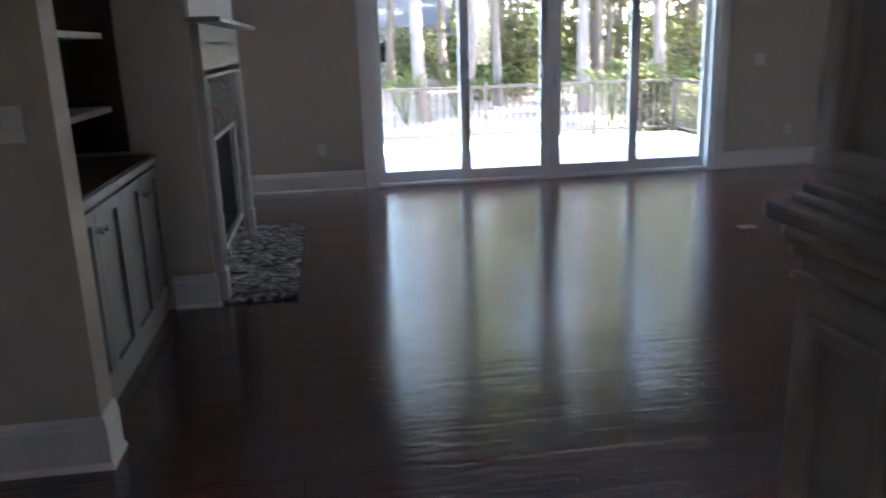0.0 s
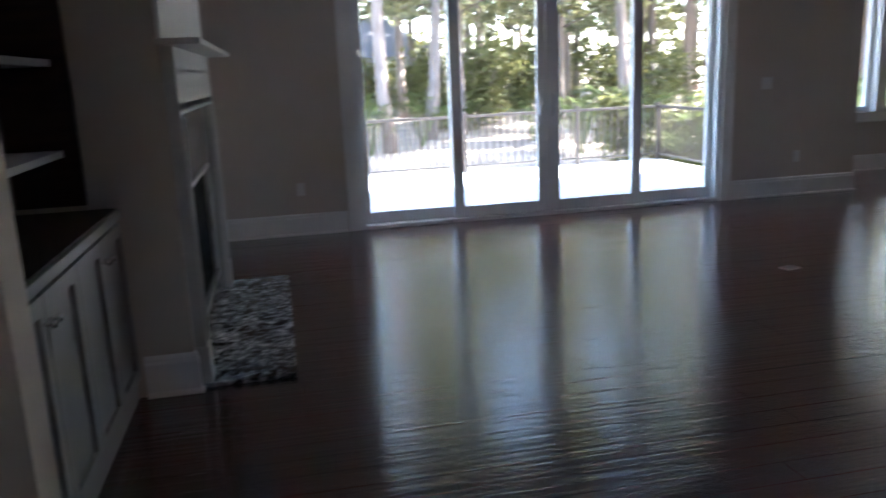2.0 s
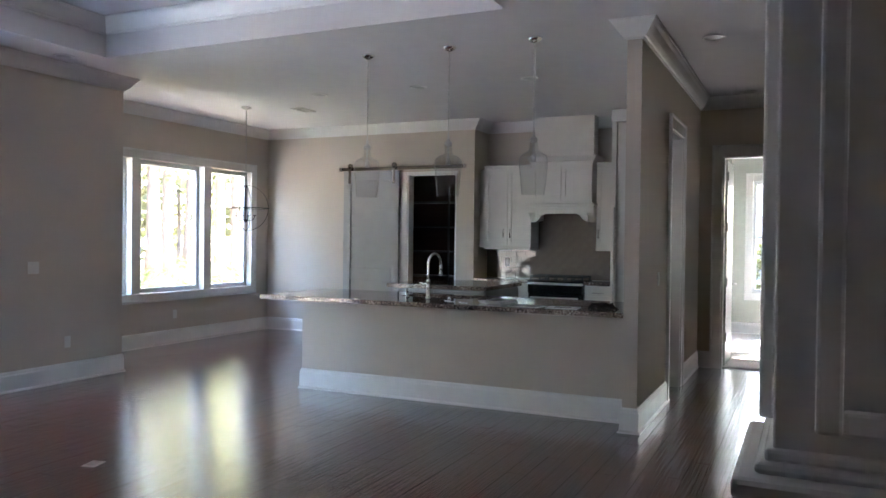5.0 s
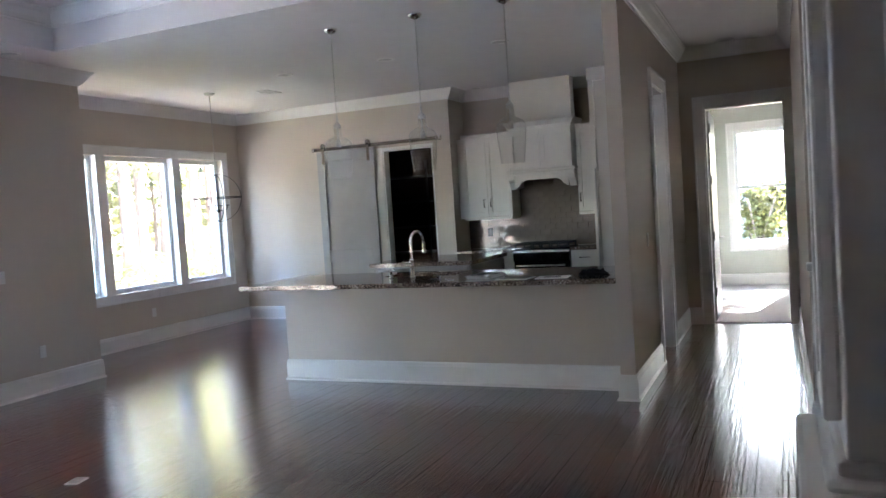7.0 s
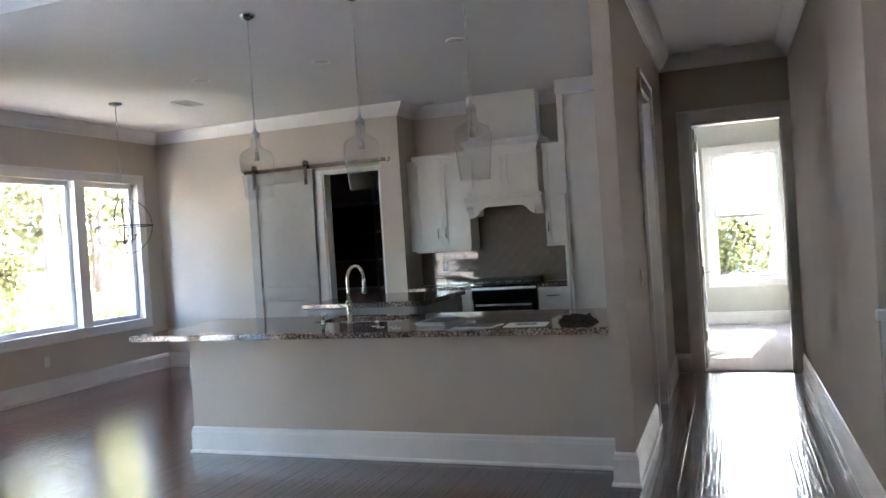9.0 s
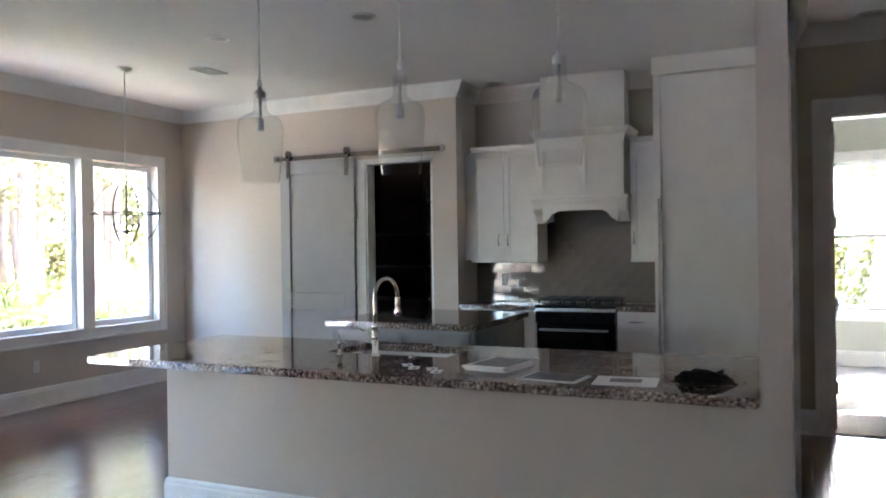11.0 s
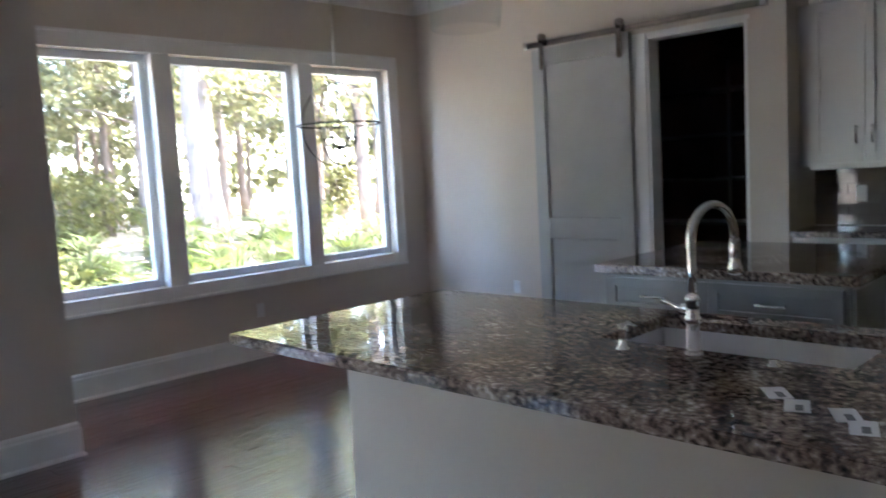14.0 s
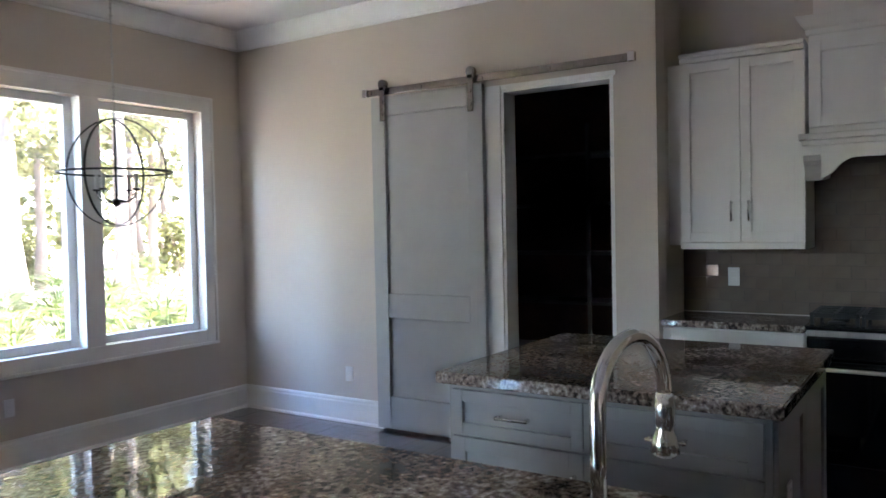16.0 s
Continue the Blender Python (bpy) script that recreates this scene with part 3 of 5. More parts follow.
def shaker_part(name, mat, parent, axis, at, out, a0, a1, z0, z1, t=0.02, rail=0.055):
    """A shaker front as a frame with its recessed panel under it."""
    bm = bmesh.new()
    shaker(bm, axis, at, out, a0, a1, z0, z1, t, rail)
    fr = part(name, bm, mat, parent)
    lo, hi = sorted((at, at + out * t * 0.2))
    u0, u1, w0, w1 = a0 + 0.002 + rail, a1 - 0.002 - rail, z0 + 0.002 + rail, z1 - 0.002 - rail
    part("panel", one(lo, u0, w0, hi, u1, w1) if axis == "y" else one(u0, lo, w0, u1, hi, w1), mat, fr)
    return fr


def pull(axis, x, y, z, length, out, vertical=False):
    """A bar pull on two posts; out is the direction it stands off along x (axis 'y' fronts)."""
    bm = bmesh.new()
    o = out * 0.028
    h = length / 2
    ends = [(0, 0, -h), (0, 0, h)] if vertical else [(0, -h, 0), (0, h, 0)]
    tube(bm, [(x + o, y + ends[0][1] * 1.2, z + ends[0][2] * 1.2), (x + o * 1.15, y, z), (x + o, y + ends[1][1] * 1.2, z + ends[1][2] * 1.2)], 0.0075, 8)
    for e in ends:
        acyl(bm, (x, y + e[1], z + e[2]), (x + o, y + e[1], z + e[2]), 0.009, seg=8)
    return bm


def knob(x, y, z, out):
    bm = bmesh.new()
    acyl(bm, (x, y, z), (x + out * 0.02, y, z), 0.006, seg=10)
    acyl(bm, (x + out * 0.02, y, z), (x + out * 0.026, y, z), 0.008, 0.016, seg=14)
    acyl(bm, (x + out * 0.026, y, z), (x + out * 0.036, y, z), 0.016, 0.010, seg=14)
    return bm


# built-in beside the fireplace
CX = -0.60
bi = thing("built_in_cabinet", "grey painted built-in cabinet with dark wooden top", "cabinet")
part("body", one(-1.0, 3.145, 0.0, CX, BR0 - 0.005, 0.84), GREY, bi)
part("top", one(-1.0, 3.145, 0.842, CX + 0.03, BR0 - 0.005, 0.88, 0.004), GREY, bi)
part("top_panel", one(-0.99, 3.15, 0.8805, CX + 0.01, BR0 - 0.01, 0.886), DARKWOOD_SHADE, bi, "dark stained top surface")
for i in range(4):
    y0 = 3.15 + i * 0.394
    dr = shaker_part("door", GREY, bi, "y", CX, 1, y0, y0 + 0.394, 0.1, 0.825)
    part("knob", knob(CX + 0.02, y0 + (0.364 if i % 2 == 0 else 0.03), 0.74, 1), CHROME, dr, "faceted chrome knob", True)
sh = thing("bookcase", "dark built-in open bookcase with pale shelf edges", "bookcase")
part("back_panel", one(-0.995, 3.15, 0.91, -0.98, BR0 - 0.01, H - 0.15), DARKWOOD_SHADE, sh)
part("side_panel", one(-0.98, 3.145, 0.91, -0.70, 3.165, H - 0.15), DARKWOOD_SHADE, sh)
part("side_panel", one(-0.98, BR0 - 0.025, 0.91, -0.70, BR0 - 0.005, H - 0.15), DARKWOOD_SHADE, sh)
for z in (1.12, 1.49, 1.86, 2.23, 2.60):
    part("shelf", one(-0.978, 3.167, z, -0.76, BR0 - 0.027, z + 0.03, 0.003), TRIM, sh)

# panelled column by the dining room
col = thing("column", "white panelled square column on a capped pedestal", "column", at=(1.36, 1.47, 0))
S, P = 0.155, 0.160
part("pedestal", one(-P, -P, 0, P, P, 1.03, 0.004), TRIM, col)
part("shaft", one(-S, -S, 1.12, S, S, H, 0.004), TRIM, col)
bm = bmesh.new()
sweep(bm, [(-P, -P, 0), (-P, P, 0), (P, P, 0), (P, -P, 0)], BASE_PROF, True)
part("base_moulding", bm, TRIM, col)
bm = bmesh.new()
ring = lambda r, z0, z1, b=0.006: abox(bm, -r, -r, z0, r, r, z1, b)
ring(P + 0.010, 0.975, 0.995)
ring(P + 0.014, 1.02, 1.045)
ring(P + 0.030, 1.045, 1.085, 0.016)
ring(P + 0.052, 1.085, 1.12, 0.010)
ring(S + 0.026, 1.12, 1.138, 0.008)
ring(S + 0.012, 1.138, 1.158)
part("cap", bm, TRIM, col)
for r, z0, z1, inset in ((P, 0.27, 0.93, 0.05), (S, 1.19, 2.95, 0.058)):
    for k in range(4):
        bm = bmesh.new()
        m = pose(0, 0, 0, 0, 0, 90 * k)
        a, w = r - inset, 0.038
        for q in ((-a, -a + w, z0, z1), (a - w, a, z0, z1), (-a + w, a - w, z0, z0 + w), (-a + w, a - w, z1 - w, z1)):
            abox(bm, q[0], -r - 0.024, q[2], q[1], -r + 0.001, q[3], 0.006, m)
        part("panel_moulding", bm, TRIM, col)

# wainscot on the dining wall end
ws = tagged(new("wainscot"), "white panelled wainscot with chair rail", "wainscot", "", "structure")
part("backing", one(5.262, -2.2, 0.19, 5.279, 1.555, 1.0), TRIM, ws)
part("chair_rail", one(5.225, -2.2, 1.0, 5.279, 1.575, 1.05, 0.008), TRIM, ws)
part("rail_moulding", one(5.24, -2.2, 0.96, 5.262, 1.56, 1.0, 0.006), TRIM, ws)
for k in range(4):
    y1 = 1.47 - k * 0.9
    bm = bmesh.new()
    for a in ((y1 - 0.8, y1 - 0.77, 0.27, 0.86), (y1 - 0.03, y1, 0.27, 0.86), (y1 - 0.77, y1 - 0.03, 0.27, 0.30), (y1 - 0.77, y1 - 0.03, 0.83, 0.86)):
        abox(bm, 5.245, a[0], a[2], 5.262, a[1], a[3], 0.005)
    part("panel_moulding", bm, TRIM, ws)

# ---- kitchen bar ----
struct("wall_bar", one(6.18, 2.852, 0, 6.29, 6.04, 0.88), WALL, "taupe painted half wall of the bar", "half wall")
SX0, SX1, SY0, SY1 = 6.47, 6.86, 4.40, 5.12
bm = bmesh.new()
CX0, CX1, CY0, CY1 = 5.86, 6.98, 2.852, 6.316
xs, ys = [CX0, SX0, SX1, CX1], [CY0, SY0, SY1, CY1]
grid = [[[bm.verts.new((x, y, z)) for y in ys] for x in xs] for z in (0.88, 0.92)]
for i in range(3):
    for j in range(3):
        if i == 1 and j == 1:
            continue
        for k in range(2):
            bm.faces.new((grid[k][i][j], grid[k][i + 1][j], grid[k][i + 1][j + 1], grid[k][i][j + 1]))
for e in [e for e in bm.edges if len(e.link_faces) == 1 and e.verts[0].co.z > 0.9]:
    a, b = e.verts
    lows = [next(v for v in bm.verts if v.co.z < 0.9 and (v.co.xy - q.co.xy).length < 1e-5) for q in (a, b)]
    bm.faces.new((a, b, lows[1], lows[0]))
bmesh.ops.recalc_face_normals(bm, faces=bm.faces)
bmesh.ops.bevel(bm, geom=[e for e in bm.edges if len(e.link_faces) == 2 and e.calc_face_angle(0) > 1.0], offset=0.006, segments=3, affect="EDGES")
top = tagged(part("bar_countertop", bm, GRANITE), "polished brown speckled granite countertop on the bar", "countertop")
part_trim = struct("trim_bar", one(6.155, 2.87, 0.845, 6.182, 6.06, 0.879, 0.004), WALL, "slim moulding below the bar top", "trim")
sb = thing("sink_base_cabinet", "grey painted base cabinet behind the bar", "cabinet")
bm = bmesh.new()
abox(bm, 6.292, 2.855, 0.0, 6.94, SY0 - 0.05, 0.879)
abox(bm, 6.292, SY1 + 0.05, 0.0, 6.94, 6.04, 0.879)
abox(bm, 6.292, SY0 - 0.05, 0.0, 6.94, SY1 + 0.05, 0.6)
part("body", bm, GREY, sb)
sink = thing("kitchen_sink", "white undermount kitchen sink with a low rim", "sink")
bm = bmesh.new()
abox(bm, SX0 - 0.03, SY0 - 0.03, 0.62, SX1 + 0.03, SY1 + 0.03, 0.64)
abox(bm, SX0 - 0.03, SY0 - 0.03, 0.64, SX0 - 0.004, SY1 + 0.03, 0.879)
abox(bm, SX1 + 0.004, SY0 - 0.03, 0.64, SX1 + 0.03, SY1 + 0.03, 0.879)
abox(bm, SX0 - 0.004, SY0 - 0.03, 0.64, SX1 + 0.004, SY0 - 0.004, 0.879)
abox(bm, SX0 - 0.004, SY1 + 0.004, 0.64, SX1 + 0.004, SY1 + 0.03, 0.879)
part("basin", bm, PORCELAIN, sink)
bm = bmesh.new()
lathe(bm, [(0.045, 0), (0.045, 0.004), (0.03, 0.006), (0.0001, 0.002)], (6.66, 4.76, 0.64), 20)
part("drain", bm, STEEL, sink, "steel drain", True)


# ---- kitchen run ----
def granite_slab(name, x0, y0, x1, y1, label, z0=0.88, z1=0.92):
    return tagged(part(name, one(x0, y0, z0, x1, y1, z1, 0.006), GRANITE), label, "countertop")
granite_slab("countertop", 9.94, 5.02, NICHE - 0.01, 5.815, "polished brown granite countertop beside the cooker")
granite_slab("countertop", 9.94, 3.86, NICHE - 0.01, 4.24, "short polished brown granite countertop beside the cooker")


def base_cabinet(y0, y1, label):
    c = thing("base_cabinet", label, "cabinet", "cooker wall cabinets")
    part("body", one(9.985, y0, 0.1, NICHE - 0.005, y1, 0.878), CABW, c)
    part("toe_kick", one(10.05, y0, 0.0, NICHE - 0.005, y1, 0.1), DARKPL, c)
    n = 2 if y1 - y0 > 0.5 else 1
    w = (y1 - y0) / n
    dr = shaker_part("drawer", CABW, c, "y", 9.985, -1, y0, y1, 0.70, 0.87, rail=0.04)
    for k in range(n):
        part("handle", pull("y", 9.967, y0 + w * (k + 0.5), 0.785, 0.12, -1), CHROME, dr, "polished bar handle", True)
        shaker_part("door", CABW, c, "y", 9.985, -1, y0 + w * k, y0 + w * (k + 1), 0.11, 0.695)
    return c


base_cabinet(5.03, 5.81, "white shaker base cabinet with long drawer")
base_cabinet(3.865, 4.235, "narrow white shaker base cabinet with drawer")


def upper_cabinet(y0, y1, n, label):
    c = thing("wall_cabinet", label, "cabinet", "cooker wall cabinets")
    part("body", one(10.12, y0, 1.36, NICHE - 0.005, y1, 2.46), CABW, c)
    bm = bmesh.new()
    abox(bm, 10.085, y0, 1.335, NICHE - 0.005, y1, 1.375, 0.004)
    part("light_rail", bm, CABW, c)
    bm = bmesh.new()
    abox(bm, 10.09, y0, 2.455, NICHE - 0.005, y1, 2.485, 0.004)
    abox(bm, 10.075, y0, 2.485, NICHE - 0.005, y1, 2.51, 0.006)
    part("cornice", bm, CABW, c)
    w = (y1 - y0) / n
    for k in range(n):
        dr = shaker_part("door", CABW, c, "y", 10.12, -1, y0 + w * k, y0 + w * (k + 1), 1.38, 2.45)
        hy = y0 + w * (k + (0.86 if k == 0 else 0.14))
        part("handle", pull("y", 10.10, hy, 1.56, 0.10, -1, True), CHROME, dr, "polished bar handle", True)


upper_cabinet(5.035, 5.73, 2, "white shaker wall cabinet with two doors")
upper_cabinet(3.865, 4.125, 1, "narrow white shaker wall cabinet beside the hood")
bm = one(10.14, 5.73, 1.36, NICHE - 0.005, 5.815, 2.46)
tagged(part("filler_panel", bm, CABW), "plain white filler strip beside wall cabinet", "panel")

# cooker hood
hd = thing("cooker_hood", "white wooden mantel hood with arched corbelled valance", "cooker hood")
HY0, HY1, HX = 4.13, 5.03, 9.97
part("body", one(HX + 0.03, HY0 + 0.03, 1.96, NICHE - 0.005, HY1 - 0.03, 2.52), CABW, hd)
part("chimney", one(10.10, HY0 + 0.04, 2.60, NICHE - 0.13, HY1 - 0.04, H - 0.002), CABW, hd)
for k in range(2):
    w = (HY1 - HY0 - 0.06) / 2
    shaker_part("front_panel", CABW, hd, "y", HX + 0.03, -1, HY0 + 0.03 + w * k, HY0 + 0.03 + w * (k + 1), 2.0, 2.47, rail=0.06)
bm = bmesh.new()
sweep(bm, [(NICHE - 0.01, HY0 + 0.03, 2.50), (HX + 0.03, HY0 + 0.03, 2.50), (HX + 0.03, HY1 - 0.03, 2.50), (NICHE - 0.01, HY1 - 0.03, 2.50)],
      [(0, 0), (0.012, 0), (0.015, 0.03), (0.03, 0.045), (0.055, 0.085), (0.06, 0.10), (0, 0.10)])
part("cornice", bm, CABW, hd)
bm = bmesh.new()
abox(bm, HX - 0.035, HY0 - 0.02, 1.93, NICHE - 0.005, HY1 + 0.02, 1.965, 0.008)
abox(bm, HX - 0.015, HY0 - 0.005, 1.90, NICHE - 0.005, HY1 + 0.005, 1.93, 0.006)
part("shelf", bm, CABW, hd)
# arched valance
bm = bmesh.new()
mid, hw = (HY0 + HY1) / 2, (HY1 - HY0) / 2 - 0.09
low = []
for k in range(25):
    u = -1 + 2 * k / 24
    a = abs(u)
    z = 1.83 if a < 0.55 else (1.83 - 0.035 * (1 - math.cos((a - 0.55) / 0.2 * math.pi / 2)) if a < 0.75 else (1.795 - 0.075 * ((a - 0.75) / 0.25) ** 0.6))
    low.append((mid + u * hw, z))
ring0 = [[bm.verts.new((x, y, z)) for y, z in low] for x in (HX + 0.01, HX + 0.045)]
ring1 = [[bm.verts.new((x, y, 1.90)) for y, z in low] for x in (HX + 0.01, HX + 0.045)]
for k in range(24):
    for r in (0, 1):
        bm.faces.new((ring0[r][k], ring0[r][k + 1], ring1[r][k + 1], ring1[r][k]))
    bm.faces.new((ring0[0][k], ring0[0][k + 1], ring0[1][k + 1], ring0[1][k]))
part("valance", bm, CABW, hd)
for y0 in (HY0, HY1 - 0.09):
    bm = bmesh.new()
    pr = [(0, 0), (0.40, 0), (0.40, -0.16), (0.10, -0.185), (0.075, -0.14), (0.05, -0.10), (0.015, -0.08), (0.0, -0.05)]
    a = [bm.verts.new((HX + x, y0, 1.90 + z)) for x, z in pr]
    b = [bm.verts.new((HX + x, y0 + 0.09, 1.90 + z)) for x, z in pr]
    bm.faces.new(a)
    bm.faces.new(b[::-1])
    for k in range(len(pr)):
        bm.faces.new((a[k], a[(k + 1) % len(pr)], b[(k + 1) % len(pr)], b[k]))
    part("corbel", bm, CABW, hd)
part("extractor_insert", one(HX + 0.06, HY0 + 0.1, 1.88, NICHE - 0.02, HY1 - 0.1, 1.90), STEEL, hd, "steel extractor underside")

# cooker
ck = thing("cooker", "stainless and black slide-in gas cooker", "cooker")
part("body", one(9.96, 4.25, 0.02, NICHE - 0.02, 5.01, 0.90, 0.004), BLACK, ck)
od = part("oven_door", one(9.925, 4.26, 0.2, 9.958, 5.0, 0.74, 0.006), BLACKGLASS, ck, "black glass oven door")
bm = bmesh.new()
tube(bm, [(9.885, 4.30, 0.70), (9.88, 4.63, 0.70), (9.885, 4.96, 0.70)], 0.011, 10)
for y in (4.33, 4.93):
    acyl(bm, (9.925, y, 0.70), (9.885, y, 0.70), 0.008, seg=8)
part("handle", bm, STEEL, od, "steel bar handle", True)
part("drawer", one(9.93, 4.26, 0.06, 9.958, 5.0, 0.19, 0.006), BLACK, ck)
part("control_panel", one(9.915, 4.25, 0.755, 9.958, 5.01, 0.87, 0.01), BLACK, ck, "glossy black control panel")
part("front_strip", one(9.912, 4.25, 0.872, 9.958, 5.01, 0.90, 0.004), STEEL, ck, "bright steel front strip")
for k in range(5):
    bm = bmesh.new()
    acyl(bm, (9.915, 4.36 + k * 0.135, 0.812), (9.885, 4.36 + k * 0.135, 0.812), 0.017, 0.014, 16)
    part("knob", bm, BLACK, ck, "black control knob")
part("hob", one(9.92, 4.245, 0.902, NICHE - 0.02, 5.015, 0.925, 0.006), BLACK, ck, "black enamel hob")
for gy in (4.38, 4.63, 4.88):
    bm = bmesh.new()
    for dy in (-0.11, 0.0, 0.11):
        abox(bm, 9.97, gy + dy - 0.009, 0.968, 10.39, gy + dy + 0.009, 0.99, 0.003)
    for gx in (9.98, 10.08, 10.18, 10.28, 10.37):
        abox(bm, gx, gy - 0.12, 0.966, gx + 0.016, gy + 0.12, 0.992, 0.003)
    for gx in (9.98, 10.37):
        for dy in (-0.11, 0.11):
            abox(bm, gx, gy + dy - 0.009, 0.924, gx + 0.016, gy + dy + 0.009, 0.968)
    part("grate", bm, IRON, ck, "cast iron pan grate")
for gy in (4.38, 4.88):
    for gx in (10.08, 10.28):
        bm = bmesh.new()
        lathe(bm, [(0.045, 0), (0.045, 0.008), (0.03, 0.014), (0.0001, 0.015)], (gx, gy, 0.925), 16)
        part("burner", bm, IRON, ck)

# fridge in its tall white surround
fs = thing("fridge_surround", "tall white cabinet panel surround reaching the ceiling", "cabinet")
part("side_panel", one(9.80, 3.80, 0, NICHE - 0.005, 3.86, H - 0.16, 0.003), CABW, fs)
part("front_panel", one(9.84, 2.856, 0.0, 9.86, 3.80, H - 0.16, 0.003), CABW, fs)
part("cornice", one(9.785, 2.856, H - 0.16, NICHE - 0.005, 3.87, H - 0.002, 0.006), CABW, fs)
bm = bmesh.new()
tube(bm, [(9.765, 3.815, 0.35), (9.76, 3.815, 1.1), (9.765, 3.815, 1.9)], 0.011, 10)
for z in (0.42, 1.82):
    acyl(bm, (9.80, 3.815, z), (9.765, 3.815, z), 0.008, seg=8)
part("handle", bm, STEEL, fs, "long vertical steel pull handle", True)

# island
isl = thing("kitchen_island", "grey painted shaker island with drawers", "kitchen island")
IX0, IX1, IY0, IY1 = 7.85, 8.96, 4.81, 5.98
part("body", one(IX0, IY0, 0.1, IX1, IY1, 0.900), GREY, isl)
part("plinth", one(IX0 + 0.06, IY0 + 0.03, 0, IX1 - 0.03, IY1 - 0.03, 0.1), DARKPL, isl)
ym = 5.42
for y0, y1 in ((IY0 + 0.02, ym), (ym, IY1 - 0.02)):
    dr = shaker_part("drawer", GREY, isl, "y", IX0, -1, y0, y1, 0.71, 0.885, rail=0.045)
    part("handle", pull("y", IX0 - 0.018, (y0 + y1) / 2, 0.797, 0.11, -1), CHROME, dr, "polished bar handle", True)
    dr = shaker_part("door", GREY, isl, "y", IX0, -1, y0, y1, 0.11, 0.705)
    part("handle", pull("y", IX0 - 0.018, ym - 0.035 if y0 < ym - 0.1 else ym + 0.035, 0.57, 0.1, -1, True), CHROME, dr, "polished bar handle", True)
for k in range(2):
    shaker_part("end_panel", GREY, isl, "x", IY0, -1, IX0 + 0.02 + 0.54 * k, IX0 + 0.56 + 0.54 * k, 0.11, 0.885, t=0.014, rail=0.07)
granite_slab("island_countertop", 7.81, 4.77, 9.0, 6.02, "polished brown speckled granite top on the island", 0.902, 0.948)

# barn door on its track
bd = thing("barn_door", "grey two-panel sliding barn door hung on metal track", "barn door")
D0, D1, DX = 6.985, 7.93, EAST - 0.062
bm = bmesh.new()
for a in ((D0, D0 + 0.12, 0.02, 2.46), (D1 - 0.12, D1, 0.02, 2.46), (D0 + 0.12, D1 - 0.12, 0.02, 0.26), (D0 + 0.12, D1 - 0.12, 0.84, 1.02), (D0 + 0.12, D1 - 0.12, 2.32, 2.46)):
    abox(bm, DX, a[0], a[2], DX + 0.04, a[1], a[3], 0.004)
part("frame", bm, BARN, bd)
for z0, z1 in ((0.26, 0.84), (1.02, 2.32)):
    part("panel", one(DX + 0.026, D0 + 0.12, z0, DX + 0.036, D1 - 0.12, z1), BARN, bd)
for y in (7.07, 7.82):
    bm = bmesh.new()
    abox(bm, DX - 0.012, y - 0.022, 2.28, DX - 0.002, y + 0.022, 2.56, 0.003)
    abox(bm, DX - 0.012, y - 0.03, 2.50, DX + 0.015, y + 0.03, 2.53, 0.003)
    acyl(bm, (DX - 0.008, y, 2.548), (DX + 0.025, y, 2.548), 0.035, seg=20)
    for z in (2.33, 2.42):
        acyl(bm, (DX - 0.018, y, z), (DX - 0.01, y, z), 0.012, seg=10)
    part("hanger", bm, TRACKM, bd, "metal strap roller hanger")
tr = thing("barn_door_track", "brushed metal sliding door rail on wall", "door track")
part("rail", one(EAST - 0.042, 5.93, 2.475, EAST - 0.028, 8.02, 2.525, 0.003), TRACKM, tr)
for y in (6.02, 6.5, 7.0, 7.5, 7.95):
    bm = bmesh.new()
    acyl(bm, (EAST, y, 2.50), (EAST - 0.046, y, 2.50), 0.014, seg=12)
    part("standoff", bm, TRACKM, tr)
for y in (5.955, 7.995):
    part("end_stop", one(EAST - 0.058, y - 0.022, 2.468, EAST - 0.02, y + 0.022, 2.532, 0.006), CHROME, tr, "bright end stop")

# pantry shelving; the closet's shade is in its dark panel and shelf colours
ps = thing("pantry_shelving", "pantry shelves coloured dark for the unlit closet", "shelving")
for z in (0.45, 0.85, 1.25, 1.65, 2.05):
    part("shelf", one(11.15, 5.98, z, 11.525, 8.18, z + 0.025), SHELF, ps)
part("back_panel", one(11.53, 5.975, 0.0, 11.545, 8.19, 2.74), DARKWOOD_SHADE, ps, "dark back sheet standing in for pantry shade")
part("side_panel", one(10.61, 5.97, 0.0, 11.52, 5.978, 2.74), DARKWOOD_SHADE, ps, "dark side sheet standing in for pantry shade")
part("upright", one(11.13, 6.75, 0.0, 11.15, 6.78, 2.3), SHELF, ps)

# bridge faucet
fc = thing("faucet", "polished chrome gooseneck kitchen faucet on countertop", "faucet", at=(6.415, 4.79, 0.92), rz=-8)
bm = bmesh.new()
lathe(bm, [(0.0001, 0), (0.026, 0), (0.026, 0), (0.026, 0.008), (0.026, 0.008), (0.0185, 0.012), (0.0185, 0.012), (0.0175, 0.085), (0.0175, 0.085), (0.022, 0.09), (0.022, 0.105), (0.0185, 0.11), (0.0185, 0.145), (0.0215, 0.15), (0.0215, 0.16), (0.0135, 0.168), (0.0001, 0.168)], (0, 0, 0), 20)
part("base", bm, CHROME, fc, "", True)
bm = bmesh.new()
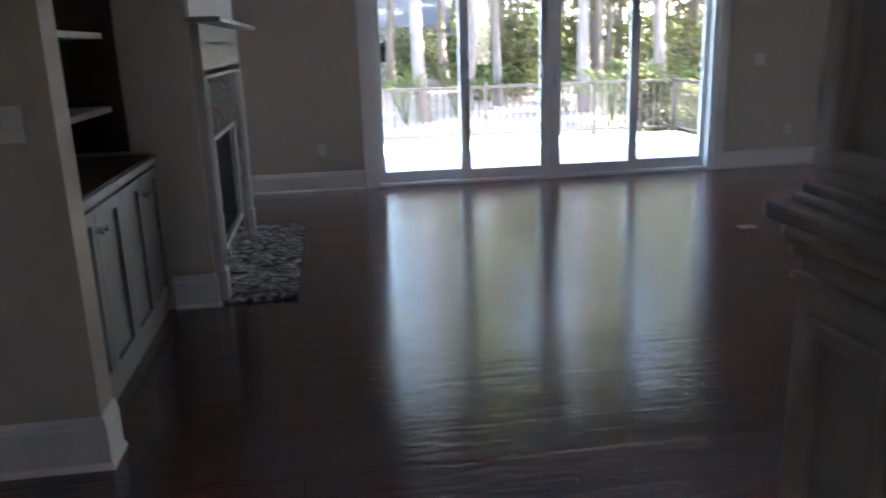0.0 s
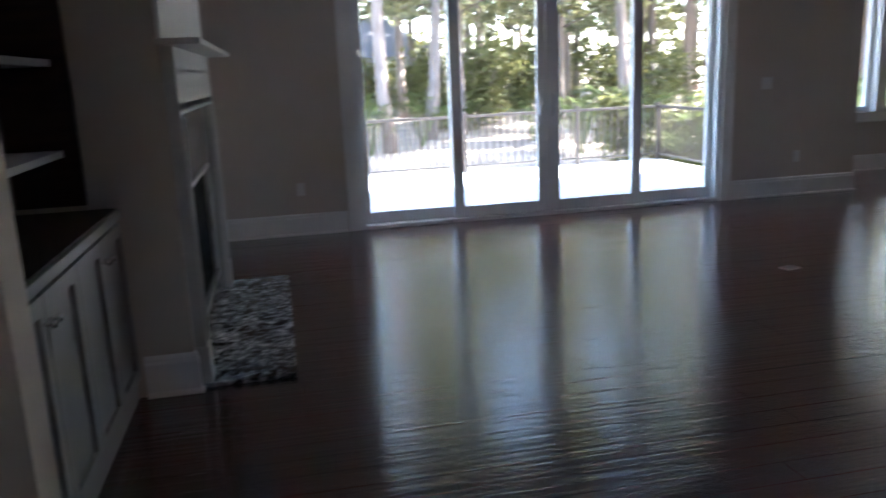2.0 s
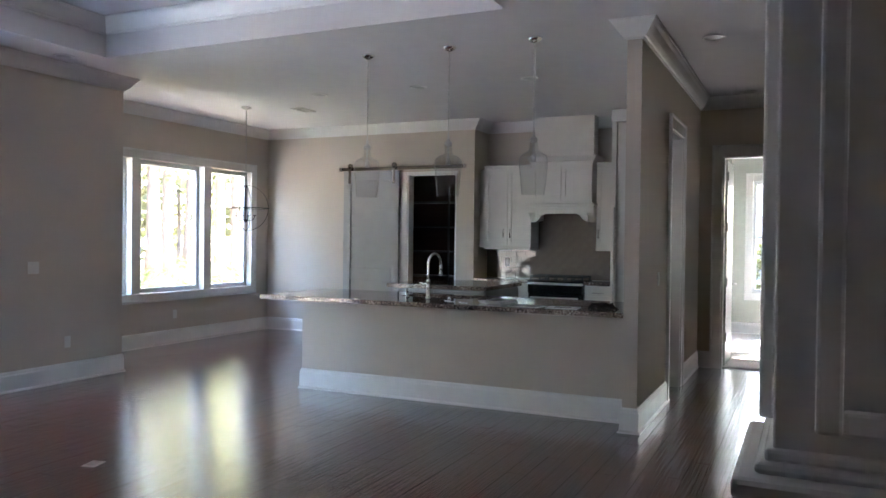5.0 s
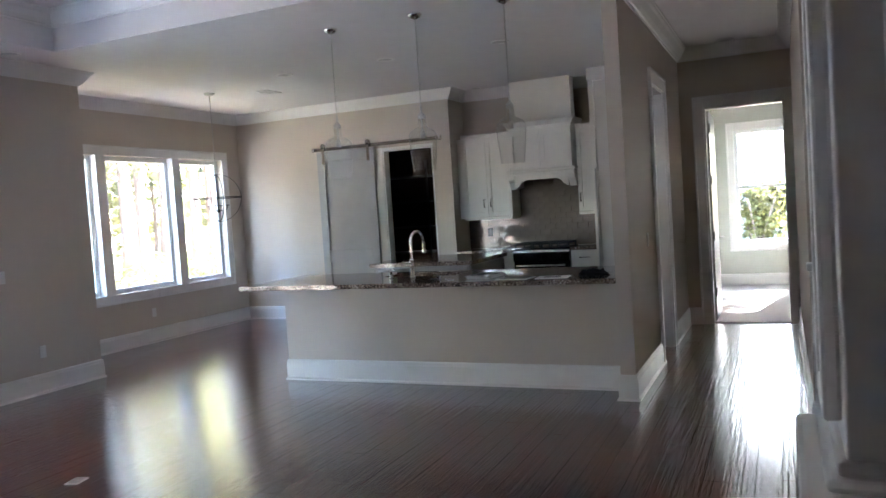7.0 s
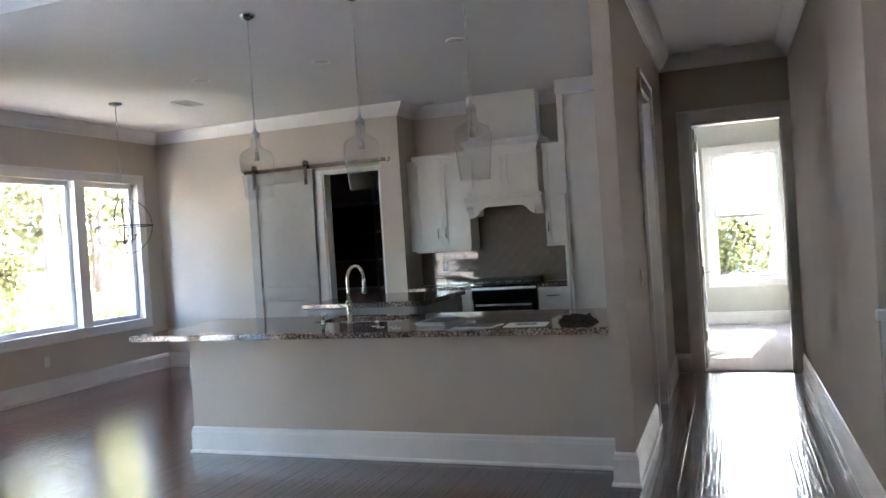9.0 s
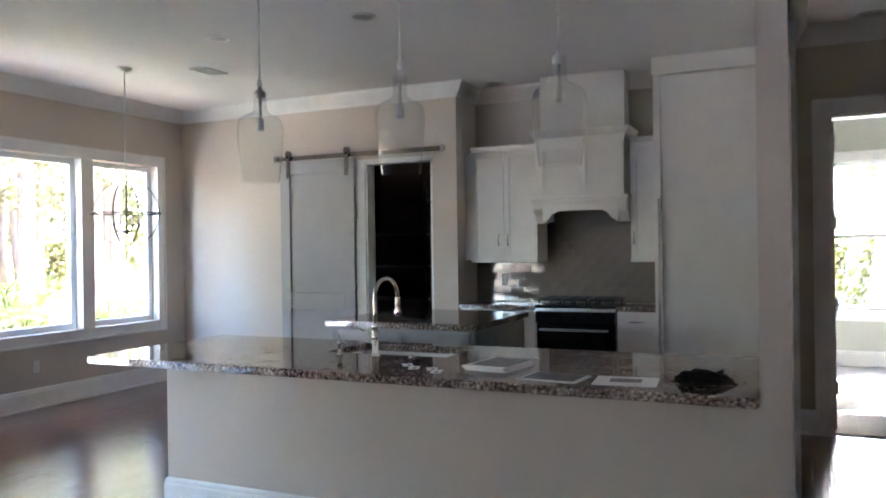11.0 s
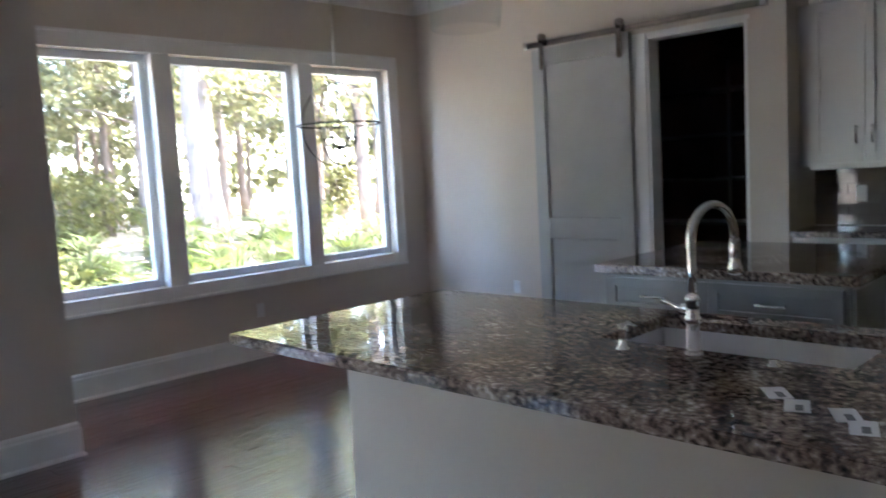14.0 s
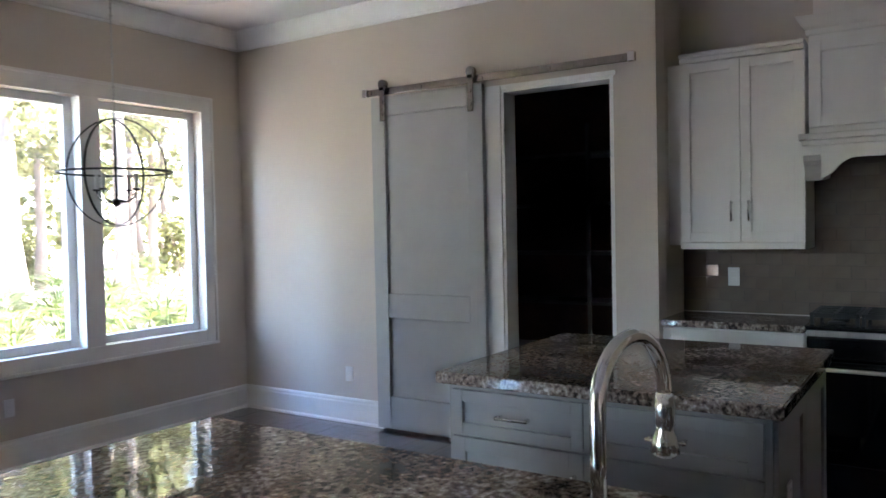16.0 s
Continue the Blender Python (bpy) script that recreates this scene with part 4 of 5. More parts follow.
arc = [(0, 0, 0.15), (0, 0, 0.23), (0, 0, 0.322)] + [(0.094 - 0.094 * math.cos(a), -0.015 * (1 - math.cos(a)) / 2, 0.315 + 0.094 * math.sin(a)) for a in [math.pi * k / 14 for k in range(1, 15)]] + [(0.19, -0.015, 0.295)]
tube(bm, arc, 0.0125, 14)
part("spout", bm, CHROME, fc, "", True)
bm = bmesh.new()
lathe(bm, [(0.0001, -0.105), (0.017, -0.105), (0.024, -0.098), (0.02, -0.075), (0.014, -0.06), (0.0165, -0.05), (0.0165, -0.02), (0.0145, 0.0), (0.0001, 0.0)], (0.19, -0.015, 0.305), 18)
part("spray_head", bm, CHROME, fc, "chrome pull-down spray head", True)
bm = bmesh.new()
tube(bm, [(0, 0.012, 0.125), (0, 0.05, 0.128), (0.0, 0.10, 0.14)], 0.007, 10)
acyl(bm, (0, 0.0, 0.125), (0, 0.035, 0.127), 0.014, seg=14)
part("lever", bm, CHROME, fc, "chrome lever handle", True)
sd = thing("soap_dispenser", "small chrome soap dispenser on countertop", "soap dispenser", at=(6.36, 4.98, 0.92))
bm = bmesh.new()
lathe(bm, [(0.0001, 0), (0.022, 0), (0.022, 0.005), (0.013, 0.012), (0.011, 0.05), (0.015, 0.055), (0.015, 0.075), (0.0001, 0.078)], (0, 0, 0), 16)
part("body", bm, CHROME, sd, "", True)
bm = bmesh.new()
tube(bm, [(0, 0, 0.07), (0.03, 0, 0.075), (0.07, 0, 0.062)], 0.006, 8)
part("nozzle", bm, CHROME, sd, "", True)
bt = bmesh.new()
lathe(bt, [(0.0001, 0), (0.02, 0), (0.02, 0.006), (0.012, 0.01), (0.012, 0.018), (0.0001, 0.019)], (6.39, 4.56, 0.92), 16)
tagged(part("disposal_button", bt, CHROME, None, "", True), "round chrome button set in the countertop", "air switch")

# papers and cloth on the bar
def booklet(x, y, rz, w, d, label, pages=3, edge=0.02):
    b = thing("booklet", label, "booklet", "papers on the bar", (x, y, 0.9205), rz)
    for k in range(pages):
        part("page", one(-w / 2 - 0.004 * k, -d / 2 + 0.003 * k, 0.004 * k, w / 2 - 0.003 * k, d / 2 + 0.002 * k, 0.004 * k + 0.003), PAPER, b)
    z = 0.004 * pages
    part("cover", one(-w / 2 + edge, -d / 2 + edge, z, w / 2 - edge, d / 2 - edge, z + 0.002), DARKPRINT, b, "dark printed cover")


booklet(6.25, 4.01, -8, 0.30, 0.22, "stack of papers with a dark printed cover", 6)
booklet(6.05, 3.69, -6, 0.20, 0.27, "thin dark brochure lying on the countertop", 1)
booklet(6.06, 3.38, 5, 0.21, 0.26, "white printed sheet with a small dark picture", 1, 0.065)
for x, y, rz in ((6.10, 4.40, 20), (6.17, 4.47, 35), (6.09, 4.30, 28), (6.03, 4.25, 18)):
    c = tagged(part("business_card", one(-0.045, -0.026, 0, 0.045, 0.026, 0.0015), PAPER), "small white printed card on the countertop", "card", "cards on the bar")
    c.matrix_basis = pose(x, y, 0.9205, 0, 0, rz)
    part("print_bar", one(-0.035, -0.012, 0.0015, 0.005, 0.004, 0.0018), DARKPRINT, c, "grey unreadable print")
bm = bmesh.new()
rr = random.Random(4)
bmesh.ops.create_icosphere(bm, subdivisions=4, radius=1.0)
for v in bm.verts:
    n = noise.fractal(v.co * 2.3, 1.0, 2.0, 3)
    v.co = Vector((v.co.x * 0.08 * (1 + 0.35 * n), v.co.y * 0.115 * (1 + 0.3 * n), max(0.0, v.co.z * 0.045 * (1 + 0.6 * n))))
cl = tagged(part("cloth", bm, CLOTH, None, "", True), "crumpled black cloth lying on the countertop", "cloth")
cl.matrix_basis = pose(6.155, 3.08, 0.921)


# ---- lamps ----
def pendant(y, lift):
    p = thing("pendant_lamp", "clear glass jug pendant lamp on a chain", "pendant lamp", "pendants over the bar", (6.05, y, 0))
    bm = bmesh.new()
    lathe(bm, [(0.0001, H), (0.06, H), (0.06, H - 0.012), (0.045, H - 0.03), (0.012, H - 0.045), (0.0001, H - 0.05)], (0, 0, 0), 24)
    part("canopy", bm, CHROME, p, "", True)
    bm = bmesh.new()
    z0, z1, n = 2.345, H - 0.045, 26
    L = (z1 - z0) / n
    for k in range(n):
        zc = z0 + L * (k + 0.5)
        pts = [(0.006 * math.sin(a), 0, zc + L * 0.62 * math.cos(a)) for a in [2 * math.pi * q / 10 for q in range(11)]]
        if k % 2:
            pts = [(0, x, z) for x, _, z in pts]
        tube(bm, pts, 0.0016, 5)
    acyl(bm, (0.004, 0.003, z0), (0.004, 0.003, z1), 0.0022, seg=6)
    part("chain", bm, STEEL, p, "steel link chain with cord", True)
    bm = bmesh.new()
    lathe(bm, [(0.0001, 2.345), (0.01, 2.345), (0.012, 2.33), (0.028, 2.32), (0.03, 2.30), (0.026, 2.285), (0.0001, 2.285)], (0, 0, 0), 20)
    acyl(bm, (0, 0, 2.285), (0, 0, 2.17), 0.008, seg=10)
    lathe(bm, [(0.0001, 2.18), (0.018, 2.18), (0.02, 2.12), (0.0001, 2.12)], (0, 0, 0), 16)
    part("socket", bm, STEEL, p, "steel lamp holder", True)
    bm = bmesh.new()
    prof = [(0.030, 2.315), (0.034, 2.31), (0.033, 2.25), (0.035, 2.222), (0.05, 2.205), (0.085, 2.19), (0.108, 2.172), (0.118, 2.145), (0.12, 2.11), (0.115, 2.04), (0.106, 1.95), (0.096, 1.86), (0.094, 1.848)]
    inner = [(r - 0.003, z) for r, z in prof[::-1]]
    lathe(bm, prof + inner, (0, 0, 0), 36)
    g = part("shade", bm, JARGLASS, p, "clear blown glass jug shade", True)
    g.visible_shadow = False
    bm = bmesh.new()
    tube(bm, [(0.018 * math.sin(a), 0, 2.362 + 0.02 * math.cos(a)) for a in [2 * math.pi * q / 14 for q in range(15)]], 0.0028, 6)
    part("loop", bm, STEEL, p, "steel hanging ring", True)


for y in (5.25, 4.43, 3.65):
    pendant(y, 0)

ch = thing("orb_chandelier", "bronze open ring orb chandelier with candle lights", "chandelier", at=(7.94, 8.20, 0))
bm = bmesh.new()
lathe(bm, [(0.0001, H), (0.065, H), (0.065, H - 0.015), (0.02, H - 0.035), (0.0001, H - 0.04)], (0, 0, 0), 24)
part("canopy", bm, STEEL, ch, "", True)
bm = bmesh.new()
CZ, CR = 1.84, 0.30
acyl(bm, (0, 0, CZ + CR), (0, 0, H - 0.03), 0.004, seg=8)
for k in range(22):
    zc = CZ + CR + 0.04 + k * 0.043
    lathe(bm, [(0.008, zc - 0.004), (0.01, zc), (0.008, zc + 0.004)], (0, 0, 0), 8)
part("chain", bm, STEEL, ch, "", True)


def hoop(r, tilt, turn, w=0.0055, z=CZ):
    bm = bmesh.new()
    m = pose(0, 0, z, 0, tilt, turn)
    n = 48
    v = [[bm.verts.new(m @ Vector((q * math.cos(2 * math.pi * k / n), q * math.sin(2 * math.pi * k / n), h))) for q, h in ((r, -w), (r, w), (r - 0.005, w), (r - 0.005, -w))] for k in range(n)]
    for k in range(n):
        for j in range(4):
            bm.faces.new((v[k][j], v[k][(j + 1) % 4], v[(k + 1) % n][(j + 1) % 4], v[(k + 1) % n][j]))
    return bm


part("ring", hoop(CR, 0, 0), IRON, ch)
part("ring", hoop(CR - 0.001, 90, 25), IRON, ch)
part("ring", hoop(CR - 0.008, 90, 115), IRON, ch)
bm = bmesh.new()
acyl(bm, (0, 0, CZ - 0.16), (0, 0, CZ + CR), 0.007, seg=10)
lathe(bm, [(0.0001, -0.03), (0.02, -0.015), (0.02, 0.01), (0.0001, 0.02)], (0, 0, CZ - 0.16), 14)
part("stem", bm, IRON, ch)
for k in range(4):
    a = math.pi / 2 * k + 0.4
    c, s = math.cos(a), math.sin(a)
    bm = bmesh.new()
    tube(bm, [(0.01 * c, 0.01 * s, CZ - 0.15), (0.06 * c, 0.06 * s, CZ - 0.165), (0.11 * c, 0.11 * s, CZ - 0.14), (0.12 * c, 0.12 * s, CZ - 0.10)], 0.005, 8)
    acyl(bm, (0.12 * c, 0.12 * s, CZ - 0.10), (0.12 * c, 0.12 * s, CZ - 0.09), 0.02, seg=14)
    arm = part("arm", bm, IRON, ch)
    bm = bmesh.new()
    acyl(bm, (0.12 * c, 0.12 * s, CZ - 0.09), (0.12 * c, 0.12 * s, CZ - 0.01), 0.010, seg=12)
    part("candle_sleeve", bm, PLASTIC, arm, "ivory candle sleeve")


def can_light(x, y, z=H):
    c = thing("recessed_light", "round white recessed ceiling light, switched off", "recessed light", "recessed ceiling lights", (x, y, z))
    bm = bmesh.new()
    lathe(bm, [(0.095, -0.0005), (0.095, -0.006), (0.085, -0.009), (0.07, -0.008), (0.068, -0.002)], (0, 0, 0), 28)
    part("trim_ring", bm, TRIM, c, "", True)
    bm = bmesh.new()
    lathe(bm, [(0.068, -0.003), (0.05, -0.0025), (0.045, -0.005), (0.0001, -0.006)], (0, 0, 0), 28)
    part("lens", bm, STEEL, c, "dull reflector and lens", True)


for x, y in ((7.56, 6.80), (7.57, 5.51), (7.57, 4.22), (10.2, 5.5), (10.2, 4.6), (6.6, 2.3), (9.2, 2.2), (5.0, 7.94), (2.75, 7.94), (0.6, 7.94)):
    can_light(x, y)
vent = thing("ceiling_vent", "white metal louvred ceiling air vent", "air vent", at=(8.38, 7.62, H))
bm = bmesh.new()
for a in ((-0.16, -0.09, -0.14, 0.09), (0.14, -0.09, 0.16, 0.09), (-0.14, -0.09, 0.14, -0.07), (-0.14, 0.07, 0.14, 0.09)):
    abox(bm, a[0], a[1], -0.012, a[2], a[3], -0.0005, 0.002)
part("frame", bm, TRIM, vent)
for k in range(6):
    part("slat", one(-0.14, -0.06 + 0.022 * k, -0.01, 0.14, -0.05 + 0.022 * k, -0.002), TRIM, vent)


# ---- switches and sockets ----
def wall_plate(name, at, face, gangs=1, kind="switch", label="white wall switch plate", mat=None):
    """face: degrees of turn; 0 looks to -y."""
    p = thing(name, label, "light switch" if kind == "switch" else "socket", "", at, face)
    w = 0.035 + 0.0225 * (gangs - 1) * 2 * 0.5 + 0.0 if gangs == 1 else 0.023 * gangs + 0.012
    part("plate", one(-w, -0.007, -0.058, w, 0.0, 0.058, 0.003), mat or PLASTIC, p)
    for k in range(gangs):
        x = (k - (gangs - 1) / 2) * 0.046
        if kind == "switch":
            part("rocker", one(x - 0.0165, -0.011, -0.033, x + 0.0165, -0.006, 0.033, 0.003), mat or PLASTIC, p)
        else:
            for z in (-0.02, 0.02):
                part("outlet", one(x - 0.016, -0.0095, z - 0.014, x + 0.016, -0.006, z + 0.014, 0.003), mat or PLASTIC, p)
    return p


wall_plate("light_switch", (-0.685, 2.99, 1.21), 0, 4, label="white four-gang switch plate on taupe wall")
th = thing("thermostat", "small white thermostat with grey display", "thermostat", at=(-0.74, 2.99, 1.66))
part("case", one(-0.06, -0.025, -0.05, 0.06, 0, 0.05, 0.006), PLASTIC, th)
part("display", one(-0.035, -0.0265, -0.02, 0.035, -0.0245, 0.03), DARKPL, th, "grey display")
wall_plate("light_switch", (4.92, LRN, 1.15), 0, 2, label="white two-gang switch plate beside sliding door")
wall_plate("wall_socket", (5.30, LRN, 0.40), 0, 1, "socket", "white wall socket near the floor")
wall_plate("wall_socket", (0.275, LRN, 0.42), 0, 1, "socket", "white wall socket beside the fireplace")
wall_plate("wall_socket", (7.93, NKN, 0.40), 0, 1, "socket", "white wall socket under the window")
wall_plate("wall_socket", (EAST, 8.25, 0.38), 90, 1, "socket", "white wall socket beside the barn door").matrix_basis = pose(EAST, 8.25, 0.38, 0, 0, -90)
wall_plate("wall_socket", (0, 0, 0), 0, 1, "socket", "white wall socket on glazed backsplash").matrix_basis = pose(NICHE - 0.012, 5.50, 1.15, 0, 0, -90)
wall_plate("wall_socket", (8.02, IY0 - 0.016, 0.60), 0, 1, "socket", "grey socket on the island end")
wall_plate("light_switch", (6.72, 2.738, 1.15), 0, 1, label="white switch plate on the hall wall")
wall_plate("light_switch", (8.25, 2.738, 1.55), 0, 1, label="small grey keypad on the hall wall", mat=STEEL)
wall_plate("light_switch", (0, 0, 0), 0, 1, label="white switch plate above the wainscot").matrix_basis = pose(5.28, 1.35, 1.18, 0, 0, -90)
fpv = thing("floor_socket_cover", "small pale floor socket cover on hardwood", "floor socket", at=(3.44, 5.70, 0.001), rz=15)
part("cover", one(-0.06, -0.045, 0, 0.06, 0.045, 0.006, 0.002), PLASTIC, fpv)
part("lid", one(-0.045, -0.03, 0.006, -0.003, 0.03, 0.009, 0.001), STEEL, fpv, "metal lid")
part("lid", one(0.003, -0.03, 0.006, 0.045, 0.03, 0.009, 0.001), STEEL, fpv, "metal lid")

# ---- outdoors ----
struct("ground", one(-150, -150, -0.75, 150, 200, -0.6), SOIL, "sunlit pine straw ground", "ground")
struct("deck", one(-2.5, LRN + 0.165, -0.6, 5.97, 12.5, -0.08, 0.01), DECK, "bright pale concrete terrace outside the glass door", "terrace")


def railing(x0, y0, x1, y1):
    r = thing("railing", "dark bronze metal picket railing round the terrace", "railing", "terrace railing", (x0, y0, -0.08))
    L = math.hypot(x1 - x0, y1 - y0)
    r.matrix_basis = pose(x0, y0, -0.08, 0, 0, math.degrees(math.atan2(y1 - y0, x1 - x0)))
    part("top_rail", one(0, -0.022, 0.80, L, 0.022, 0.84, 0.004), FENCE, r)
    part("bottom_rail", one(0, -0.015, 0.08, L, 0.015, 0.105), FENCE, r)
    pk = finish(one(-0.0105, -0.0105, 0.105, 0.0105, 0.0105, 0.80), "picket", FENCE)
    po = finish(one(-0.03, -0.03, 0, 0.03, 0.03, 0.88, 0.004), "post", FENCE)
    n = int(L / 0.11)
    for k in range(n + 1):
        ob = new("picket" if k % 16 else "post", pk if k % 16 else po)
        ob.parent = r
        ob.location = (k * L / n, 0, 0)


railing(-2.5, 12.4, 5.88, 12.4)
railing(5.88, 12.4, 5.88, 9.6)


def leaf_cloud(bm, rng, centre, radius, n, size, flat=0.7):
    """Many small folded blades in a clump."""
    cx, cy, cz = centre
    for _ in range(n):
        d = Vector((rng.gauss(0, 1), rng.gauss(0, 1), rng.gauss(0, 1)))
        d = d.normalized() * radius * rng.random() ** 0.4
        p = Vector((cx + d.x, cy + d.y, cz + d.z * flat))
        a = Vector((rng.gauss(0, 1), rng.gauss(0, 1), rng.gauss(0, 0.6))).normalized()
        b = a.orthogonal().normalized()
        b.rotate(Matrix.Rotation(rng.random() * 6.28, 3, a))
        s = size * rng.uniform(0.6, 1.5)
        w = s * 0.38
        v = [bm.verts.new(q) for q in (p, p + a * s * 0.5 + b * w, p + a * s, p + a * s * 0.5 - b * w)]
        bm.faces.new(v)


def plain_mesh(bm, name, mat):
    me = bpy.data.meshes.new(name)
    bm.to_mesh(me)
    bm.free()
    me.materials.append(mat)
    return me


def pine_variant(seed):
    rng = random.Random(seed)
    h = rng.uniform(17, 22)
    bm = bmesh.new()
    pts, rad = [], []
    x = y = 0.0
    for k in range(12):
        u = k / 11
        pts.append((x, y, h * u))
        rad.append(0.18 * (1 - 0.75 * u) + (0.05 if k == 0 else 0))
        x += rng.gauss(0, 0.09)
        y += rng.gauss(0, 0.09)
    tube(bm, pts, 0.2, 10, rad)
    clumps = []
    for k in range(26):
        u = rng.uniform(0.18, 1.0)
        i = min(10, int(u * 11))
        base = Vector(pts[i]).lerp(Vector(pts[i + 1]), u * 11 - i)
        a = rng.random() * 6.28
        ln = (1.15 - u) * rng.uniform(1.2, 3.6)
        tip = base + Vector((math.cos(a) * ln, math.sin(a) * ln, rng.uniform(0.0, 0.8)))
        midp = base.lerp(tip, 0.5) + Vector((0, 0, 0.15))
        tube(bm, [base, midp, tip], 0.03, 5, [0.045, 0.03, 0.012])
        clumps += [tip, midp.lerp(tip, 0.5)]
    trunk = finish(bm, "trunk", BARK, True)
    bm = bmesh.new()
    for c in clumps:
        leaf_cloud(bm, rng, c, rng.uniform(0.6, 1.3), 130, 0.18, 0.6)
    return trunk, plain_mesh(bm, "crown", NEEDLE)


PINES = [pine_variant(s) for s in (11, 12, 13)]


def pine(x, y, s, rz, k):
    t = thing("pine_tree", "tall pine with bare grey-brown trunk and thin foliage", "tree", "pine wood")
    t.matrix_basis = pose(x, y, -0.62, 0, 0, rz) @ Matrix.Diagonal((s, s, s, 1))
    a = new("trunk", PINES[k][0])
    b = new("crown", PINES[k][1])
    a.parent = b.parent = t
    return t


rng = random.Random(21)
spots = []
tries = 0
while len(spots) < 64 and tries < 4000:
    tries += 1
    x, y = rng.uniform(-22, 34), rng.uniform(22, 52)
    if all((x - a) ** 2 + (y - b) ** 2 > 9 for a, b in spots):
        spots.append((x, y))
tries = 0
while len(spots) < 76 and tries < 4000:
    tries += 1
    x, y = rng.uniform(13, 44), rng.uniform(24, 50)
    if all((x - a) ** 2 + (y - b) ** 2 > 4 for a, b in spots):
        spots.append((x, y))
for x, y in ((0.4, 23.5), (2.9, 21.2), (4.6, 24.5), (7.6, 22.0), (12.4, 18.2), (13.4, 19.4), (16.2, 20.5), (19.5, 21.5), (22, 15), (27, 12), (25, 4), (22, 1.2), (29, 2.5), (-4, 18), (33, -3)):
    spots.append((x, y))
for k, (x, y) in enumerate(spots):
    pine(x, y, rng.uniform(0.8, 1.25), rng.uniform(0, 360), k % 3)


def shrub_variant(seed, mat, size):
    rg = random.Random(seed)
    bm = bmesh.new()
    for _ in range(16):
        a, d = rg.random() * 6.28, rg.random() * 0.9
        leaf_cloud(bm, rg, (math.cos(a) * d, math.sin(a) * d, rg.uniform(0.2, 1.5)), 0.45, 110, size, 0.9)
    return plain_mesh(bm, "foliage", mat)


SHRUBS = [shrub_variant(s, SHRUB, 0.11) for s in (31, 32, 33)]
stem = bmesh.new()
for k in range(5):
    tube(stem, [(0, 0, 0), (0.2 * math.cos(k * 1.26), 0.2 * math.sin(k * 1.26), 0.6), (0.5 * math.cos(k * 1.26), 0.5 * math.sin(k * 1.26), 1.3)], 0.02, 5)
STEMS = finish(stem, "stems", BARK)
spots = [(7.4, 14.6), (8.0, 13.6), (8.8, 15.6), (6.6, 15.6), (7.3, 13.2)] + [(rng.uniform(-20, 30), rng.uniform(26, 46)) for _ in range(34)] + [(rng.uniform(27, 36), rng.uniform(-3, 8)) for _ in range(6)]
spots += [(rng.uniform(-16, 26), rng.uniform(36, 50)) for _ in range(18)]
spots = [(x, y) for x, y in spots if not (-9 < x < 5.5 and y < 40)]
for k, (x, y) in enumerate(spots):
    t = thing("shrub", "loose sunlit green shrub among the pines", "shrub", "undergrowth")
    s = rng.uniform(0.8, 1.3) * (0.72 if k < 5 else 1.5 if k < 39 else 1.3)
    t.matrix_basis = pose(x, y, -0.62, 0, 0, rng.uniform(0, 360)) @ Matrix.Diagonal((s, s, s, 1))
    a, b = new("foliage", SHRUBS[k % 3]), new("stems", STEMS)
    a.parent = b.parent = t


def palmetto_variant(seed):
    """Fans of narrow blades on stalks."""
    rg = random.Random(seed)
    bm = bmesh.new()
    for _ in range(16):
        a, lean, hgt = rg.random() * 6.28, rg.uniform(0.15, 0.6), rg.uniform(0.6, 1.15)
        c = Vector((math.cos(a) * lean, math.sin(a) * lean, hgt))
        tube(bm, [(0, 0, 0), c * 0.6 + Vector((0, 0, 0.1)), c], 0.008, 4)
        out = Vector((math.cos(a), math.sin(a), 0.5)).normalized()
        side = Vector((-math.sin(a), math.cos(a), 0))
        for k in range(15):
            th = (k - 7) / 7 * 1.7
            d = (out * math.cos(th) + side * math.sin(th) + Vector((0, 0, rg.uniform(-0.1, 0.15)))).normalized()
            n = d.cross(Vector((0, 0, 1))).normalized() * 0.014
            L = rg.uniform(0.35, 0.55)
            v = [bm.verts.new(q) for q in (c, c + d * L * 0.4 + n, c + d * L + Vector((0, 0, -0.08)), c + d * L * 0.4 - n)]
            bm.faces.new(v)
    return plain_mesh(bm, "fronds", PALM)


PALMS = [palmetto_variant(s) for s in (41, 42, 43)]
for k in range(70):
    x, y = (rng.uniform(6.5, 15.5), rng.uniform(11.2, 16)) if k < 46 else (rng.uniform(-12, 28), rng.uniform(15, 26))
    t = thing("palmetto", "bright green saw palmetto clump on the ground", "palmetto", "palmettos")
    s = rng.uniform(0.9, 1.35)
    t.matrix_basis = pose(x, y, -0.62, 0, 0, rng.uniform(0, 360)) @ Matrix.Diagonal((s, s, s, 1))
    ob = new("fronds", PALMS[k % 3])
    ob.parent = t

# far woods as one uncountable mass
rg = random.Random(77)
bm = bmesh.new()
for k in range(620):
    a = rg.uniform(-1.0, 2.2)
    r = rg.uniform(50, 66)
    c = (5 + r * math.sin(a), 5 + r * math.cos(a), rg.uniform(0, 17))
    leaf_cloud(bm, rg, c, rg.uniform(1.8, 3.4), 75, 0.7, 0.9)
me = plain_mesh(bm, "far_woods", NEEDLE)
tagged(new("far_woods", me), "distant sunlit pine wood foliage", "woods", "", "stuff")


